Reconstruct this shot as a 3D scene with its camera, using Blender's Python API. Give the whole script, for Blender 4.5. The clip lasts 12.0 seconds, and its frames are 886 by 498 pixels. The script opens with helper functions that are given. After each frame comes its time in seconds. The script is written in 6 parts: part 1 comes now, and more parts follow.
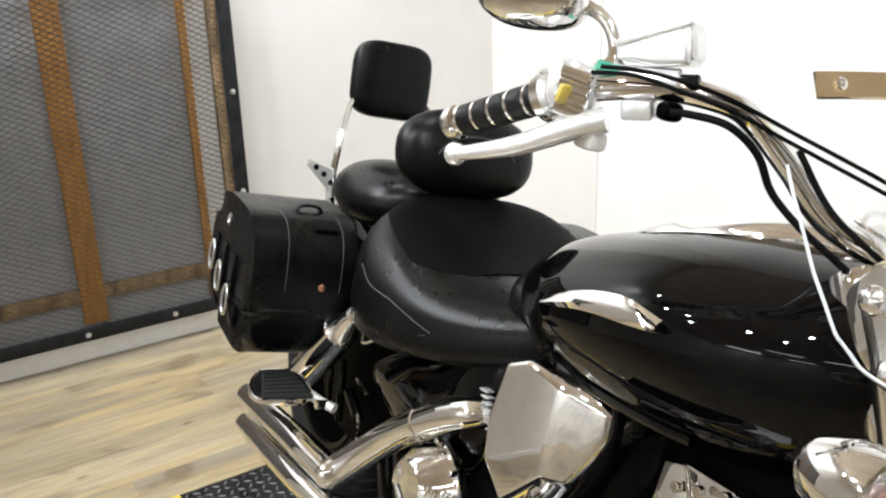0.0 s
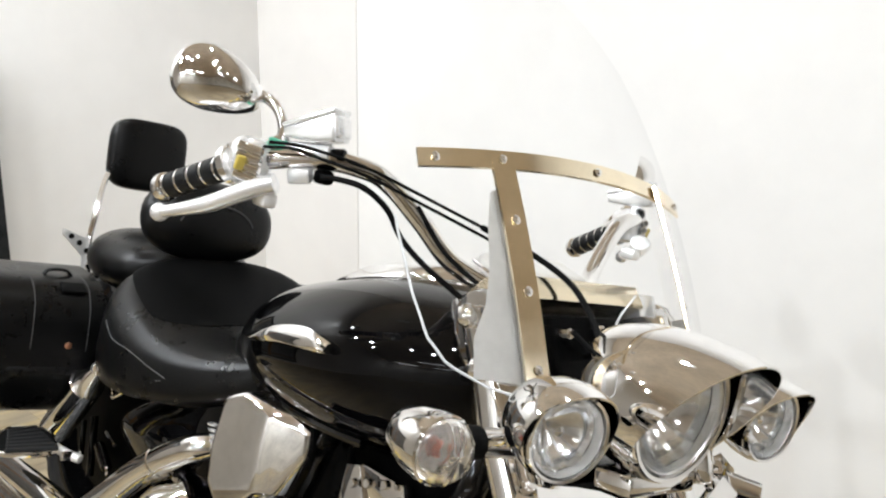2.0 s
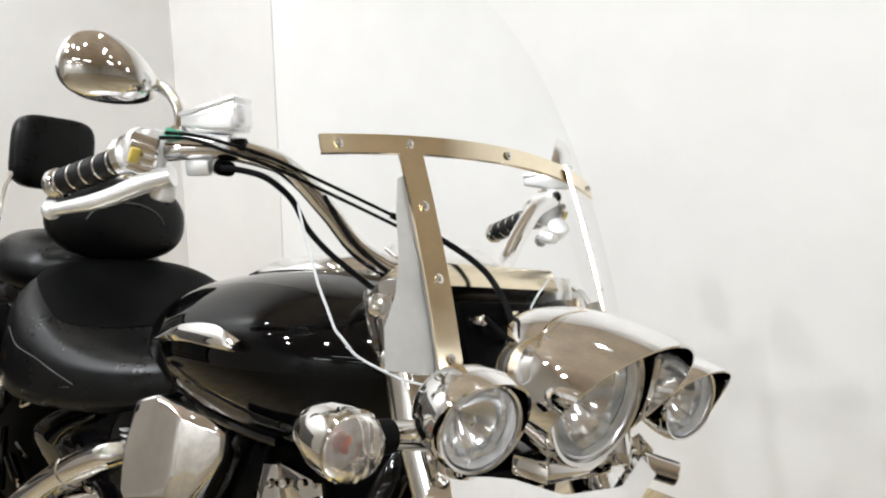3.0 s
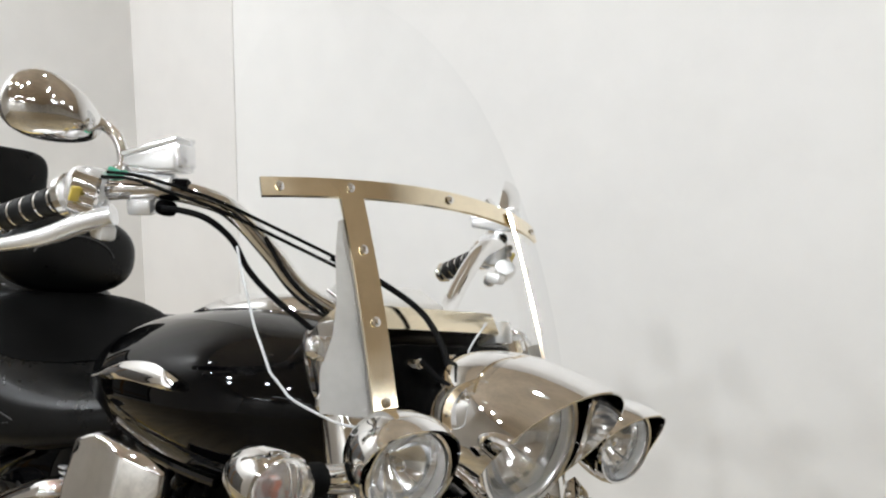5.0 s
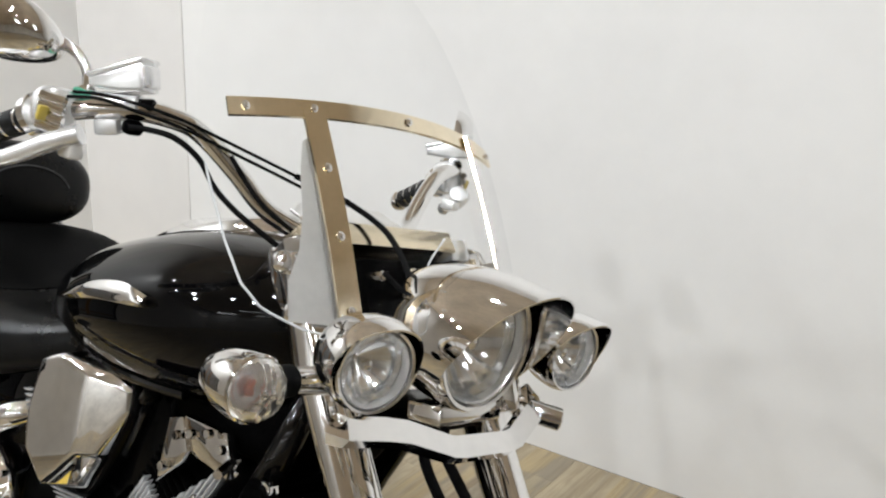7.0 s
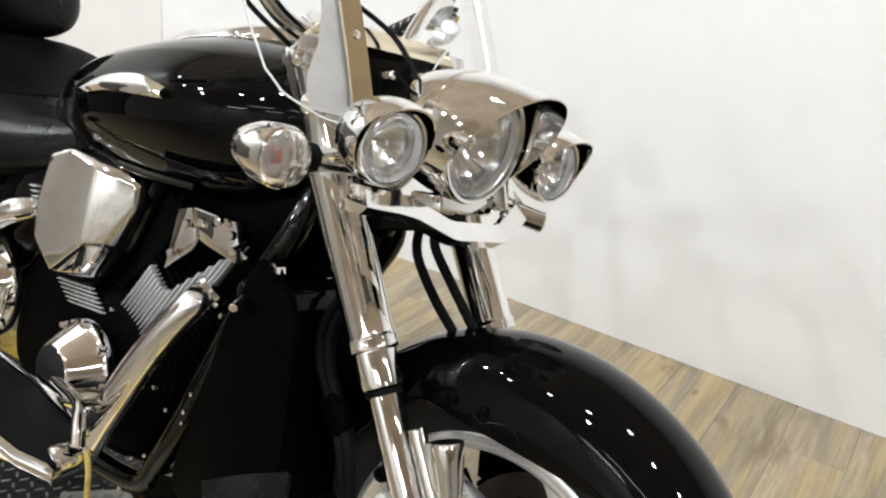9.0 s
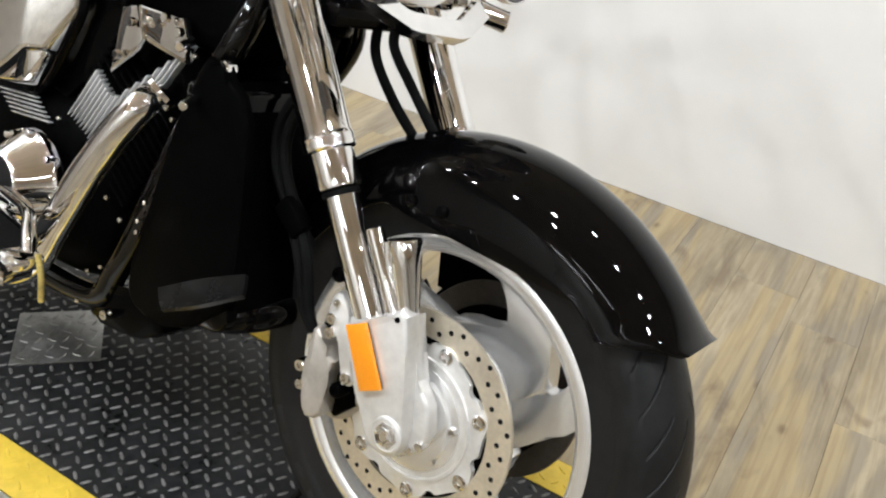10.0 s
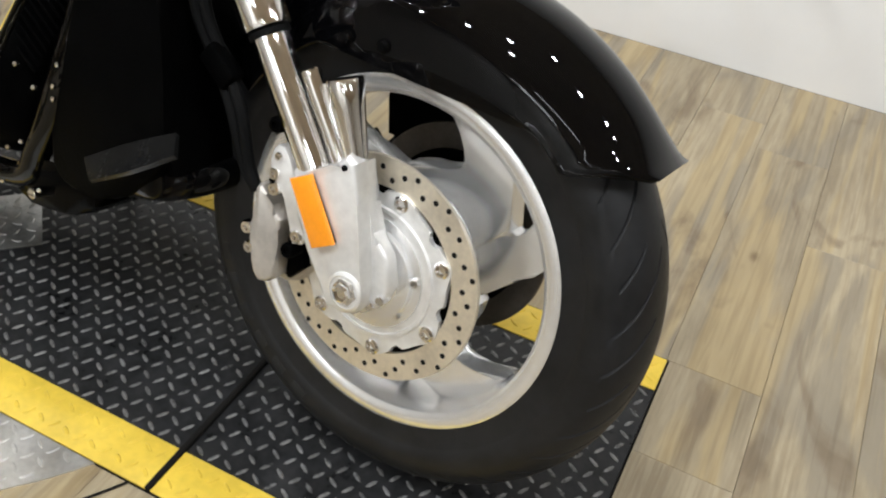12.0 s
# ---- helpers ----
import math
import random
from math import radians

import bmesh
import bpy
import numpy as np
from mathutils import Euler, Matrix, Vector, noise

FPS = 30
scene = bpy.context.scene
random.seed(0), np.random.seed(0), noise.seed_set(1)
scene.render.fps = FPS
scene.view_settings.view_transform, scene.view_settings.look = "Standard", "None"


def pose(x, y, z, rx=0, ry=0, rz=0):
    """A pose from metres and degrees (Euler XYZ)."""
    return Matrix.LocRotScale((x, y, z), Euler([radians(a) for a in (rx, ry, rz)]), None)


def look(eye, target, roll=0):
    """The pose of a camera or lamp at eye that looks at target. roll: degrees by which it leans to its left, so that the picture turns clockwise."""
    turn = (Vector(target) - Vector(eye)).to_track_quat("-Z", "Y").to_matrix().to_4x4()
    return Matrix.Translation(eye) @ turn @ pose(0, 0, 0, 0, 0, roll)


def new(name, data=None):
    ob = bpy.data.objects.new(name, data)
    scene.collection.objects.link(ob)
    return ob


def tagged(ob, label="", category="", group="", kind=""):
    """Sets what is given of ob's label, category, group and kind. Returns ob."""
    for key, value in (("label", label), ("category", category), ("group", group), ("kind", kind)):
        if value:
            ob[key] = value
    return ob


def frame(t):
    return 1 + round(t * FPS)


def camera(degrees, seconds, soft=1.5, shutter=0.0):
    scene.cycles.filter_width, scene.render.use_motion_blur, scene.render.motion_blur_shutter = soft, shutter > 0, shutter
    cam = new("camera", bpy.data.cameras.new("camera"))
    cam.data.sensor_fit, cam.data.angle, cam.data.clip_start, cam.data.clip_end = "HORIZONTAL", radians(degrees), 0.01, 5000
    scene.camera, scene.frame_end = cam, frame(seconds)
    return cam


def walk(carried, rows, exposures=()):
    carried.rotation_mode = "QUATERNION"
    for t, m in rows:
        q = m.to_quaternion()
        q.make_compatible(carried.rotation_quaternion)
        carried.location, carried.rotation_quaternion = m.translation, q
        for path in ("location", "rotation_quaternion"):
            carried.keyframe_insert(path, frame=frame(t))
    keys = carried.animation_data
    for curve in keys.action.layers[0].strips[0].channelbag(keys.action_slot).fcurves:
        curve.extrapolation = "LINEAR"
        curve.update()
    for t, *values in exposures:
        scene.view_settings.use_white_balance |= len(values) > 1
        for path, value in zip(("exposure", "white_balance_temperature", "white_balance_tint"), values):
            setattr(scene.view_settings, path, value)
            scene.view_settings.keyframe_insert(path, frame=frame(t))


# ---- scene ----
cam = camera(52.5, 12.0, soft=2.2)
PATH = [
    (0, (0.002, -0.599, 1.223), (-1.585, 0.419, 0.556), -1.7),
    (0.5, (0.133, -0.705, 1.254), (-1.373, 0.497, 0.717), -0.5),
    (1, (0.229, -0.752, 1.277), (-1.224, 0.544, 0.819), -0.4),
    (1.5, (0.269, -0.686, 1.273), (-1.174, 0.627, 0.833), 1.2),
    (2, (0.26, -0.632, 1.247), (-1.093, 0.753, 0.746), 0.9),
    (2.5, (0.251, -0.603, 1.236), (-1.029, 0.836, 0.696), 0.6),
    (3, (0.263, -0.595, 1.238), (-0.978, 0.885, 0.717), -0.0),
    (3.5, (0.281, -0.593, 1.244), (-0.93, 0.92, 0.749), -0.3),
    (3.7, (0.289, -0.592, 1.25), (-0.915, 0.927, 0.757), -0.5),
    (5.3, (0.292, -0.576, 1.256), (-0.899, 0.966, 0.807), 1.7),
    (5.5, (0.285, -0.565, 1.257), (-0.891, 0.989, 0.807), 1.2),
    (6, (0.286, -0.505, 1.243), (-0.947, 1.004, 0.792), 2.1),
    (6.5, (0.288, -0.502, 1.234), (-0.922, 1.003, 0.713), 2.5),
    (6.7, (0.298, -0.55, 1.235), (-0.837, 1.009, 0.705), 1.6),
    (8.3, (0.335, -0.766, 1.208), (-0.616, 0.855, 0.525), 4.3),
    (8.5, (0.336, -0.768, 1.196), (-0.601, 0.85, 0.486), 4.6),
    (9, (0.337, -0.773, 1.165), (-0.586, 0.815, 0.373), 6.6),
    (9.5, (0.346, -0.77, 1.128), (-0.496, 0.778, 0.181), 7.1),
    (10, (0.359, -0.771, 1.088), (-0.402, 0.749, 0.034), 8.5),
    (10.5, (0.366, -0.765, 1.048), (-0.296, 0.703, -0.138), 9.2),
    (11, (0.364, -0.765, 1.018), (-0.218, 0.674, -0.242), 10.0),
    (11.5, (0.359, -0.762, 1.006), (-0.182, 0.654, -0.299), 10.3),
    (12, (0.354, -0.718, 1.024), (-0.236, 0.695, -0.263), 6.2),
]
walk(cam, [(t, look(eye, target, roll)) for t, eye, target, roll in PATH], exposures=((0, 0.43), (1.5, 0.27), (3.0, 0.12), (5.5, -0.15), (6.7, -0.17), (8.5, 0.15), (9.5, 0.22), (12, 0.17)))

# ---- light ----
world = bpy.data.worlds.new("world")
scene.world = world
world.use_nodes = True
world.node_tree.nodes["Background"].inputs[0].default_value = (0.9, 0.92, 1.0, 1)
world.node_tree.nodes["Background"].inputs[1].default_value = 0.02
CEIL = 2.6


def lamp(name, place, target, watts, size, size_y=0, colour=(0.92, 0.97, 1.02), spread=170):
    data = bpy.data.lights.new(name, "AREA")
    data.shape = "RECTANGLE" if size_y else "DISK"
    data.size, data.energy, data.color, data.spread = size, watts, colour, radians(spread)
    if size_y:
        data.size_y = size_y
    ob = new(name, data)
    ob.matrix_world = look(place, target)
    return ob


# spots over the showroom floor, in front of the bike and beside it
# the two with y above 0 are unseen extras that brighten the walls
SPOTS = [(-2.5, -0.5, 6), (-2.5, -1.25, 6), (-2.2, -0.85, 6), (-2.1, -1.35, 6), (-2.2, -1.9, 6), (-1.2, -1.5, 6), (-0.4, -1.0, 6), (-0.6, -1.7, 6), (-1.9, 0.25, 6), (-0.9, 0.35, 4), (0.75, -0.7, 6), (1.35, -0.6, 6), (0.35, -0.3, 4), (2.2, -0.4, 6)]
for sx, sy, watts in SPOTS:
    aim = (sx * 0.75 - 0.15, 0.9, 0.5) if sx > -1.15 or sy < -1 else (-2.7, sy * 0.6 + 0.45, 1.0)
    lamp("spot_lamp", (sx, sy, CEIL - 0.13), aim, watts, 0.075, spread=118)
TUBES = [(-0.3, -3.6, 8), (1.6, -3.6, 10), (3.4, -1.8, 14), (3.2, 0.3, 8), (-1.6, -5.1, 16), (-1.6, -5.5, 16), (0.8, -5.4, 16)]
for sx, sy, watts in TUBES:
    lamp("tube_lamp", (sx, sy, CEIL - 0.07), (sx, sy, 0), watts, 1.2, 0.08)


# ---- materials ----
def material(name, colour, rough=0.5, metal=0.0, grain=0.0, scale=20.0, bump=0.0, bump_scale=60.0, coat=0.0, vary_rough=0.0, second=None, stretch=(1, 1, 1), per_object=0.0, spec=0.5):
    m = bpy.data.materials.new(name)
    m.use_nodes = True
    n, l = m.node_tree.nodes, m.node_tree.links
    b = n["Principled BSDF"]
    b.inputs["Roughness"].default_value, b.inputs["Metallic"].default_value = rough, metal
    b.inputs["Base Color"].default_value = (*colour, 1)
    b.inputs["Specular IOR Level"].default_value = spec
    b.inputs["Coat Weight"].default_value = coat
    b.inputs["Coat Roughness"].default_value = 0.03
    co = n.new("ShaderNodeTexCoord")
    mp = n.new("ShaderNodeMapping")
    mp.inputs["Scale"].default_value = stretch
    l.new(co.outputs["Object"], mp.inputs[0])
    if grain or second:
        t1 = n.new("ShaderNodeTexNoise")
        t1.inputs["Scale"].default_value, t1.inputs["Detail"].default_value = scale, 6
        t2 = n.new("ShaderNodeTexNoise")
        t2.inputs["Scale"].default_value, t2.inputs["Detail"].default_value = scale * 6, 4
        add = n.new("ShaderNodeMath")
        add.operation = "MULTIPLY_ADD"
        add.inputs[1].default_value = 0.4
        sc = n.new("ShaderNodeMath")
        sc.operation = "MULTIPLY"
        sc.inputs[1].default_value = 0.6
        l.new(mp.outputs[0], t1.inputs[0]), l.new(mp.outputs[0], t2.inputs[0])
        l.new(t1.outputs[0], sc.inputs[0]), l.new(t2.outputs[0], add.inputs[0]), l.new(sc.outputs[0], add.inputs[2])
        ramp = n.new("ShaderNodeValToRGB")
        ramp.color_ramp.elements[0].position, ramp.color_ramp.elements[1].position = 0.34, 0.6
        lo = second or tuple(c * (1 - grain) for c in colour)
        hi = colour if second else tuple(min(1, c * (1 + grain)) for c in colour)
        ramp.color_ramp.elements[0].color, ramp.color_ramp.elements[1].color = (*lo, 1), (*hi, 1)
        l.new(add.outputs[0], ramp.inputs[0])
        out = ramp.outputs[0]
        if per_object:
            info = n.new("ShaderNodeObjectInfo")
            hsv = n.new("ShaderNodeHueSaturation")
            mr = n.new("ShaderNodeMapRange")
            mr.inputs[3].default_value, mr.inputs[4].default_value = 1 - per_object, 1 + per_object
            l.new(info.outputs["Random"], mr.inputs[0]), l.new(mr.outputs[0], hsv.inputs["Value"]), l.new(out, hsv.inputs["Color"])
            out = hsv.outputs[0]
        l.new(out, b.inputs["Base Color"])
        if vary_rough:
            rr = n.new("ShaderNodeMapRange")
            rr.inputs[1].default_value, rr.inputs[2].default_value = 0.3, 0.7
            rr.inputs[3].default_value, rr.inputs[4].default_value = max(0, rough - vary_rough), rough + vary_rough
            l.new(add.outputs[0], rr.inputs[0]), l.new(rr.outputs[0], b.inputs["Roughness"])
    if bump:
        t3 = n.new("ShaderNodeTexNoise")
        t3.inputs["Scale"].default_value, t3.inputs["Detail"].default_value = bump_scale, 5
        bp = n.new("ShaderNodeBump")
        bp.inputs["Strength"].default_value, bp.inputs["Distance"].default_value = bump, 0.002
        l.new(mp.outputs[0], t3.inputs[0]), l.new(t3.outputs[0], bp.inputs["Height"]), l.new(bp.outputs[0], b.inputs["Normal"])
    return m


CHROME = material("chrome", (0.86, 0.85, 0.84), 0.04, 1.0, grain=0.05, scale=9, vary_rough=0.03)
SATIN = material("satin_aluminium", (0.80, 0.79, 0.77), 0.40, 0.55, grain=0.10, scale=14, vary_rough=0.1, bump=0.08, bump_scale=300)
POLISHED = material("polished_aluminium", (0.90, 0.90, 0.90), 0.24, 0.8, grain=0.04, scale=12, vary_rough=0.03)
CALIPER = material("caliper_paint", (0.46, 0.43, 0.39), 0.42, 0.5, grain=0.15, scale=20, vary_rough=0.1)
PAINT = material("black_paint", (0.0012, 0.0012, 0.0014), 0.02, 0.0, grain=0.3, scale=30, spec=0.2)
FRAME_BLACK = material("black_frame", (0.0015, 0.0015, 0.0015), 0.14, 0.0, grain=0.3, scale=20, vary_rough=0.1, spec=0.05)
TUBE_BLACK = material("black_tube", (0.0015, 0.0015, 0.0015), 0.08, 0.0, grain=0.3, scale=20, spec=0.35)
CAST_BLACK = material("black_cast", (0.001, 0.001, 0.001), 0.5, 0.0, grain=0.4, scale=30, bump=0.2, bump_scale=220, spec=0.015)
LEATHER = material("black_leather", (0.0022, 0.0022, 0.0022), 0.30, 0.0, grain=0.35, scale=18, vary_rough=0.06, bump=0.16, bump_scale=60, spec=0.2)
LEATHER_DULL = material("black_vinyl", (0.003, 0.003, 0.003), 0.48, 0.0, grain=0.3, scale=14, vary_rough=0.08, bump=0.25, bump_scale=420, spec=0.022)
THREAD = material("grey_thread", (0.05, 0.05, 0.05), 0.7)
RUBBER = material("black_rubber", (0.005, 0.005, 0.005), 0.62, 0.0, grain=0.3, scale=22, vary_rough=0.1, bump=0.1, bump_scale=180, spec=0.04)
TYRE_RUBBER = material("tyre_rubber", (0.011, 0.011, 0.0115), 0.46, 0.0, grain=0.3, scale=16, vary_rough=0.12, bump=0.12, bump_scale=140, spec=0.24)
GRIP_RUBBER = material("grip_rubber", (0.006, 0.006, 0.006), 0.45, 0.0, grain=0.2, scale=30, spec=0.22)
LETTER = material("moulded_letter", (0.02, 0.02, 0.02), 0.7, spec=0.2)
ALLOY = material("bright_alloy", (0.88, 0.88, 0.88), 0.24, 0.72, grain=0.03, scale=25, vary_rough=0.02)
REFLECTOR = material("lamp_reflector", (0.96, 0.96, 0.95), 0.1, 0.85, grain=0.05, scale=60)
PALE_PLATE = material("pale_mount_plate", (0.62, 0.60, 0.57), 0.5, 0.1, grain=0.05, scale=15)
# polished steel with the tan ceiling's reflection put into its colour
STRAP_TAN = material("strap_ceiling_tan", (0.93, 0.82, 0.62), 0.16, 1.0, grain=0.04, scale=30, vary_rough=0.05)
DISC = material("brake_disc_steel", (0.80, 0.73, 0.60), 0.36, 0.8, grain=0.12, scale=30, vary_rough=0.06, bump=0.1, bump_scale=90)
# dark copy of the disc steel, with the far side's shade in its colour
DISC_SHADE = material("shaded_disc_steel", (0.10, 0.09, 0.08), 0.4, 1.0, grain=0.15, scale=30)
DARK_HOLE = material("dark_hole", (0.012, 0.011, 0.01), 0.8, spec=0.05)
ORANGE = material("orange_reflector", (0.95, 0.32, 0.01), 0.25, 0.0, grain=0.06, scale=40, coat=0.4)
AMBER = material("amber_bulb", (0.75, 0.16, 0.05), 0.3)
YELLOW_PLASTIC = material("yellow_plastic", (0.5, 0.38, 0.07), 0.4)
GREEN_TAPE = material("green_tape", (0.04, 0.26, 0.16), 0.55, grain=0.2, scale=90)
GREY_PLASTIC = material("grey_plastic", (0.006, 0.006, 0.006), 0.24, grain=0.2, scale=25, vary_rough=0.08, spec=0.1)
CLEAR_EDGE = material("acrylic_edge", (0.6, 0.61, 0.61), 0.2)
COPPER = material("copper_rivet", (0.65, 0.33, 0.2), 0.3, 1.0)
YELLOWISH = material("yellowish_metal", (0.75, 0.6, 0.2), 0.35, 0.6, grain=0.3, scale=40)


def glass(name, tint=(1, 1, 1), rough=0.0, ior=1.45):
    m = bpy.data.materials.new(name)
    m.use_nodes = True
    n, l = m.node_tree.nodes, m.node_tree.links
    b = n["Principled BSDF"]
    b.inputs["Base Color"].default_value = (*tint, 1)
    b.inputs["Roughness"].default_value = rough
    b.inputs["IOR"].default_value = ior
    b.inputs["Transmission Weight"].default_value = 1.0
    return m


def cloudy(name):
    # ribbed moulded lens: part clear, part pale
    m = glass(name, (0.95, 0.92, 0.90), 0.12)
    m.node_tree.nodes["Principled BSDF"].inputs["Transmission Weight"].default_value = 0.94
    return m


RIBBED = cloudy("ribbed_lens")


def pane(name, gloss=0.06):
    # a thin clear sheet: light goes straight on, with a weak mirror on top
    m = bpy.data.materials.new(name)
    m.use_nodes = True
    n, l = m.node_tree.nodes, m.node_tree.links
    n.remove(n["Principled BSDF"])
    tr, gl, mx = n.new("ShaderNodeBsdfTransparent"), n.new("ShaderNodeBsdfGlossy"), n.new("ShaderNodeMixShader")
    fr = n.new("ShaderNodeFresnel")
    fr.inputs[0].default_value = 1.18
    tr.inputs[0].default_value = (0.99, 0.992, 0.992, 1)
    gl.inputs["Roughness"].default_value = 0.02
    l.new(fr.outputs[0], mx.inputs[0]), l.new(tr.outputs[0], mx.inputs[1]), l.new(gl.outputs[0], mx.inputs[2])
    l.new(mx.outputs[0], n["Material Output"].inputs[0])
    return m


ACRYLIC = pane("clear_acrylic")

WALL = material("painted_wall", (0.735, 0.718, 0.692), 0.55, 0.0, grain=0.03, scale=1.6, bump=0.12, bump_scale=90)
# much like WALL, in a slightly darker tone for the corner
WALL_DULL = material("painted_wall_dull", (0.67, 0.645, 0.615), 0.6, 0.0, grain=0.03, scale=1.6, bump=0.1, bump_scale=90)
CEILING = material("ceiling_paint", (0.70, 0.60, 0.48), 0.8, 0.0, grain=0.12, scale=2)
SKIRT = material("skirting_paint", (0.78, 0.77, 0.74), 0.45, 0.0, grain=0.05, scale=6)
ROOM = material("showroom_wall", (0.76, 0.74, 0.70), 0.7, 0.0, grain=0.2, scale=2)
STEEL_BLACK = material("black_steel", (0.02, 0.021, 0.022), 0.45, 0.3, grain=0.4, scale=30, vary_rough=0.1, spec=0.1)
MESH_STEEL = material("expanded_steel", (0.13, 0.128, 0.12), 0.45, 0.4, grain=0.3, scale=60, spec=0.2)
BACKING = material("grey_backing", (0.30, 0.30, 0.31), 0.7, 0.0, grain=0.12, scale=3)
STAINED = material("stained_wood", (0.46, 0.23, 0.06), 0.55, 0.0, second=(0.26, 0.11, 0.025), scale=12, stretch=(8, 8, 0.8), bump=0.2, bump_scale=40)
RUSTIC = material("rustic_wood", (0.34, 0.23, 0.12), 0.7, 0.0, second=(0.07, 0.04, 0.016), scale=9, stretch=(3, 3, 1), bump=0.3, bump_scale=40)
SCREW = material("zinc_screw", (0.7, 0.7, 0.7), 0.3, 1.0)
PLATE_BLACK = material("black_tread_plate", (0.016, 0.016, 0.0165), 0.34, 0.0, grain=0.5, scale=14, vary_rough=0.12, bump=0.15, bump_scale=200, spec=0.2)
PLATE_WORN = material("worn_tread_lug", (0.17, 0.168, 0.165), 0.34, 0.4, grain=0.6, scale=30, vary_rough=0.12)
PLATE_YELLOW = material("yellow_line_paint", (0.74, 0.52, 0.06), 0.45, 0.0, grain=0.12, scale=12, vary_rough=0.1, bump=0.15, bump_scale=160)
PLATE_BARE = material("bare_tread_plate", (0.715, 0.715, 0.702), 0.35, 0.9, grain=0.15, scale=20, vary_rough=0.1)
# bare plate made darker: the shadow under the bike is in the colour
HATCH_SHADED = material("shaded_hatch_plate", (0.30, 0.30, 0.29), 0.38, 0.9, grain=0.25, scale=20, vary_rough=0.1)
GROOVE = material("dark_joint", (0.01, 0.009, 0.008), 0.8, spec=0.1)
PLANK = material("oak_vinyl_plank", (0.43, 0.355, 0.235), 0.36, 0.0, second=(0.25, 0.20, 0.128), scale=2.2, stretch=(5.0, 0.7, 1.0), vary_rough=0.06, bump=0.08, bump_scale=30, per_object=0.09)
EMIT = bpy.data.materials.new("lamp_diffuser")
EMIT.use_nodes = True
EMIT.node_tree.nodes["Principled BSDF"].inputs["Emission Color"].default_value = (1, 0.96, 0.9, 1)
EMIT.node_tree.nodes["Principled BSDF"].inputs["Emission Strength"].default_value = 6


# ---- mesh helpers ----
def part(name, bm, mat, parent=None, label="", sharp=35, smooth=True):
    """Links a bmesh as one mesh object under a thing or a part."""
    bmesh.ops.recalc_face_normals(bm, faces=bm.faces)
    me = bpy.data.meshes.new(name)
    bm.to_mesh(me)
    bm.free()
    me.materials.append(mat)
    if smooth:
        me.shade_smooth()
        me.set_sharp_from_angle(angle=radians(sharp))
    ob = new(name, me)
    if parent:
        ob.parent = parent
    if label:
        ob["label"] = label
    return ob


def thing(name, m=None, label="", category="", group="", kind=""):
    ob = new(name)
    ob.empty_display_size = 0.1
    if m is not None:
        ob.matrix_world = m
    return tagged(ob, label, category, group, kind)


def lin(a, b, n, endpoint=True):
    return [float(v) for v in np.linspace(a, b, n, endpoint=endpoint)]


def V(*a):
    return Vector(a)


def skin(bm, rings, closed=True, caps=True):
    """Joins rings of equal length by quads."""
    vs = [[bm.verts.new(p) for p in r] for r in rings]
    n = len(rings[0])
    for a, b in zip(vs, vs[1:]):
        for i in range(n if closed else n - 1):
            j = (i + 1) % n
            bm.faces.new((a[i], a[j], b[j], b[i]))
    if caps and closed:
        for r in (vs[0][::-1], vs[-1]):
            bm.faces.new(r)
    return bm


def spline(pts, steps=6):
    """A smooth curve through points."""
    p = [Vector(q) for q in pts]
    if len(p) < 3 or steps < 2:
        return p
    p = [2 * p[0] - p[1], *p, 2 * p[-1] - p[-2]]
    out = []
    for a, b, c, d in zip(p, p[1:], p[2:], p[3:]):
        for k in range(steps):
            t = k / steps
            out.append(0.5 * (2 * b + (c - a) * t + (2 * a - 5 * b + 4 * c - d) * t * t + (3 * b - a - 3 * c + d) * t ** 3))
    return out + [p[-2]]


def tube(pts, r, seg=14, steps=6, bm=None, squash=1.0):
    """A round bar along a smooth curve; r may be a list of radii at the points."""
    bm = bm or bmesh.new()
    line = spline(pts, steps)
    if isinstance(r, (int, float)):
        radii = [r] * len(line)
    else:
        radii = [float(np.interp(i / (len(line) - 1) * (len(r) - 1), range(len(r)), r)) for i in range(len(line))]
    side = None
    rings = []
    for i, q in enumerate(line):
        d = (line[min(i + 1, len(line) - 1)] - line[max(i - 1, 0)]).normalized()
        if side is None:
            side = d.cross(V(0, 0, 1) if abs(d.z) < 0.9 else V(1, 0, 0)).normalized()
        side = (side - d * side.dot(d)).normalized()
        up = d.cross(side)
        rings.append([q + radii[i] * (math.cos(a) * side + squash * math.sin(a) * up) for a in lin(0, 2 * math.pi, seg, endpoint=False)])
    return skin(bm, rings)


def lathe(profile, centre, axis, seg=32, bm=None, caps=True, arc=None):
    """Turns (radius, along) pairs round an axis."""
    bm = bm or bmesh.new()
    axis = Vector(axis).normalized()
    u = axis.cross(V(0, 0, 1) if abs(axis.z) < 0.9 else V(1, 0, 0)).normalized()
    w = axis.cross(u)
    c = Vector(centre)
    rings = [[c + axis * h + r * (math.cos(a) * u + math.sin(a) * w) for a in lin(0, 2 * math.pi, seg, endpoint=False)] for r, h in profile]
    return skin(bm, rings, caps=caps)


def rod(a, b, r, seg=16, bm=None, bevel=0.0):
    a, b = Vector(a), Vector(b)
    length = (b - a).length
    e = min(bevel or r * 0.15, length * 0.3)
    return lathe([(r - e, 0), (r, e), (r, length - e), (r - e, length)], a, b - a, seg, bm)


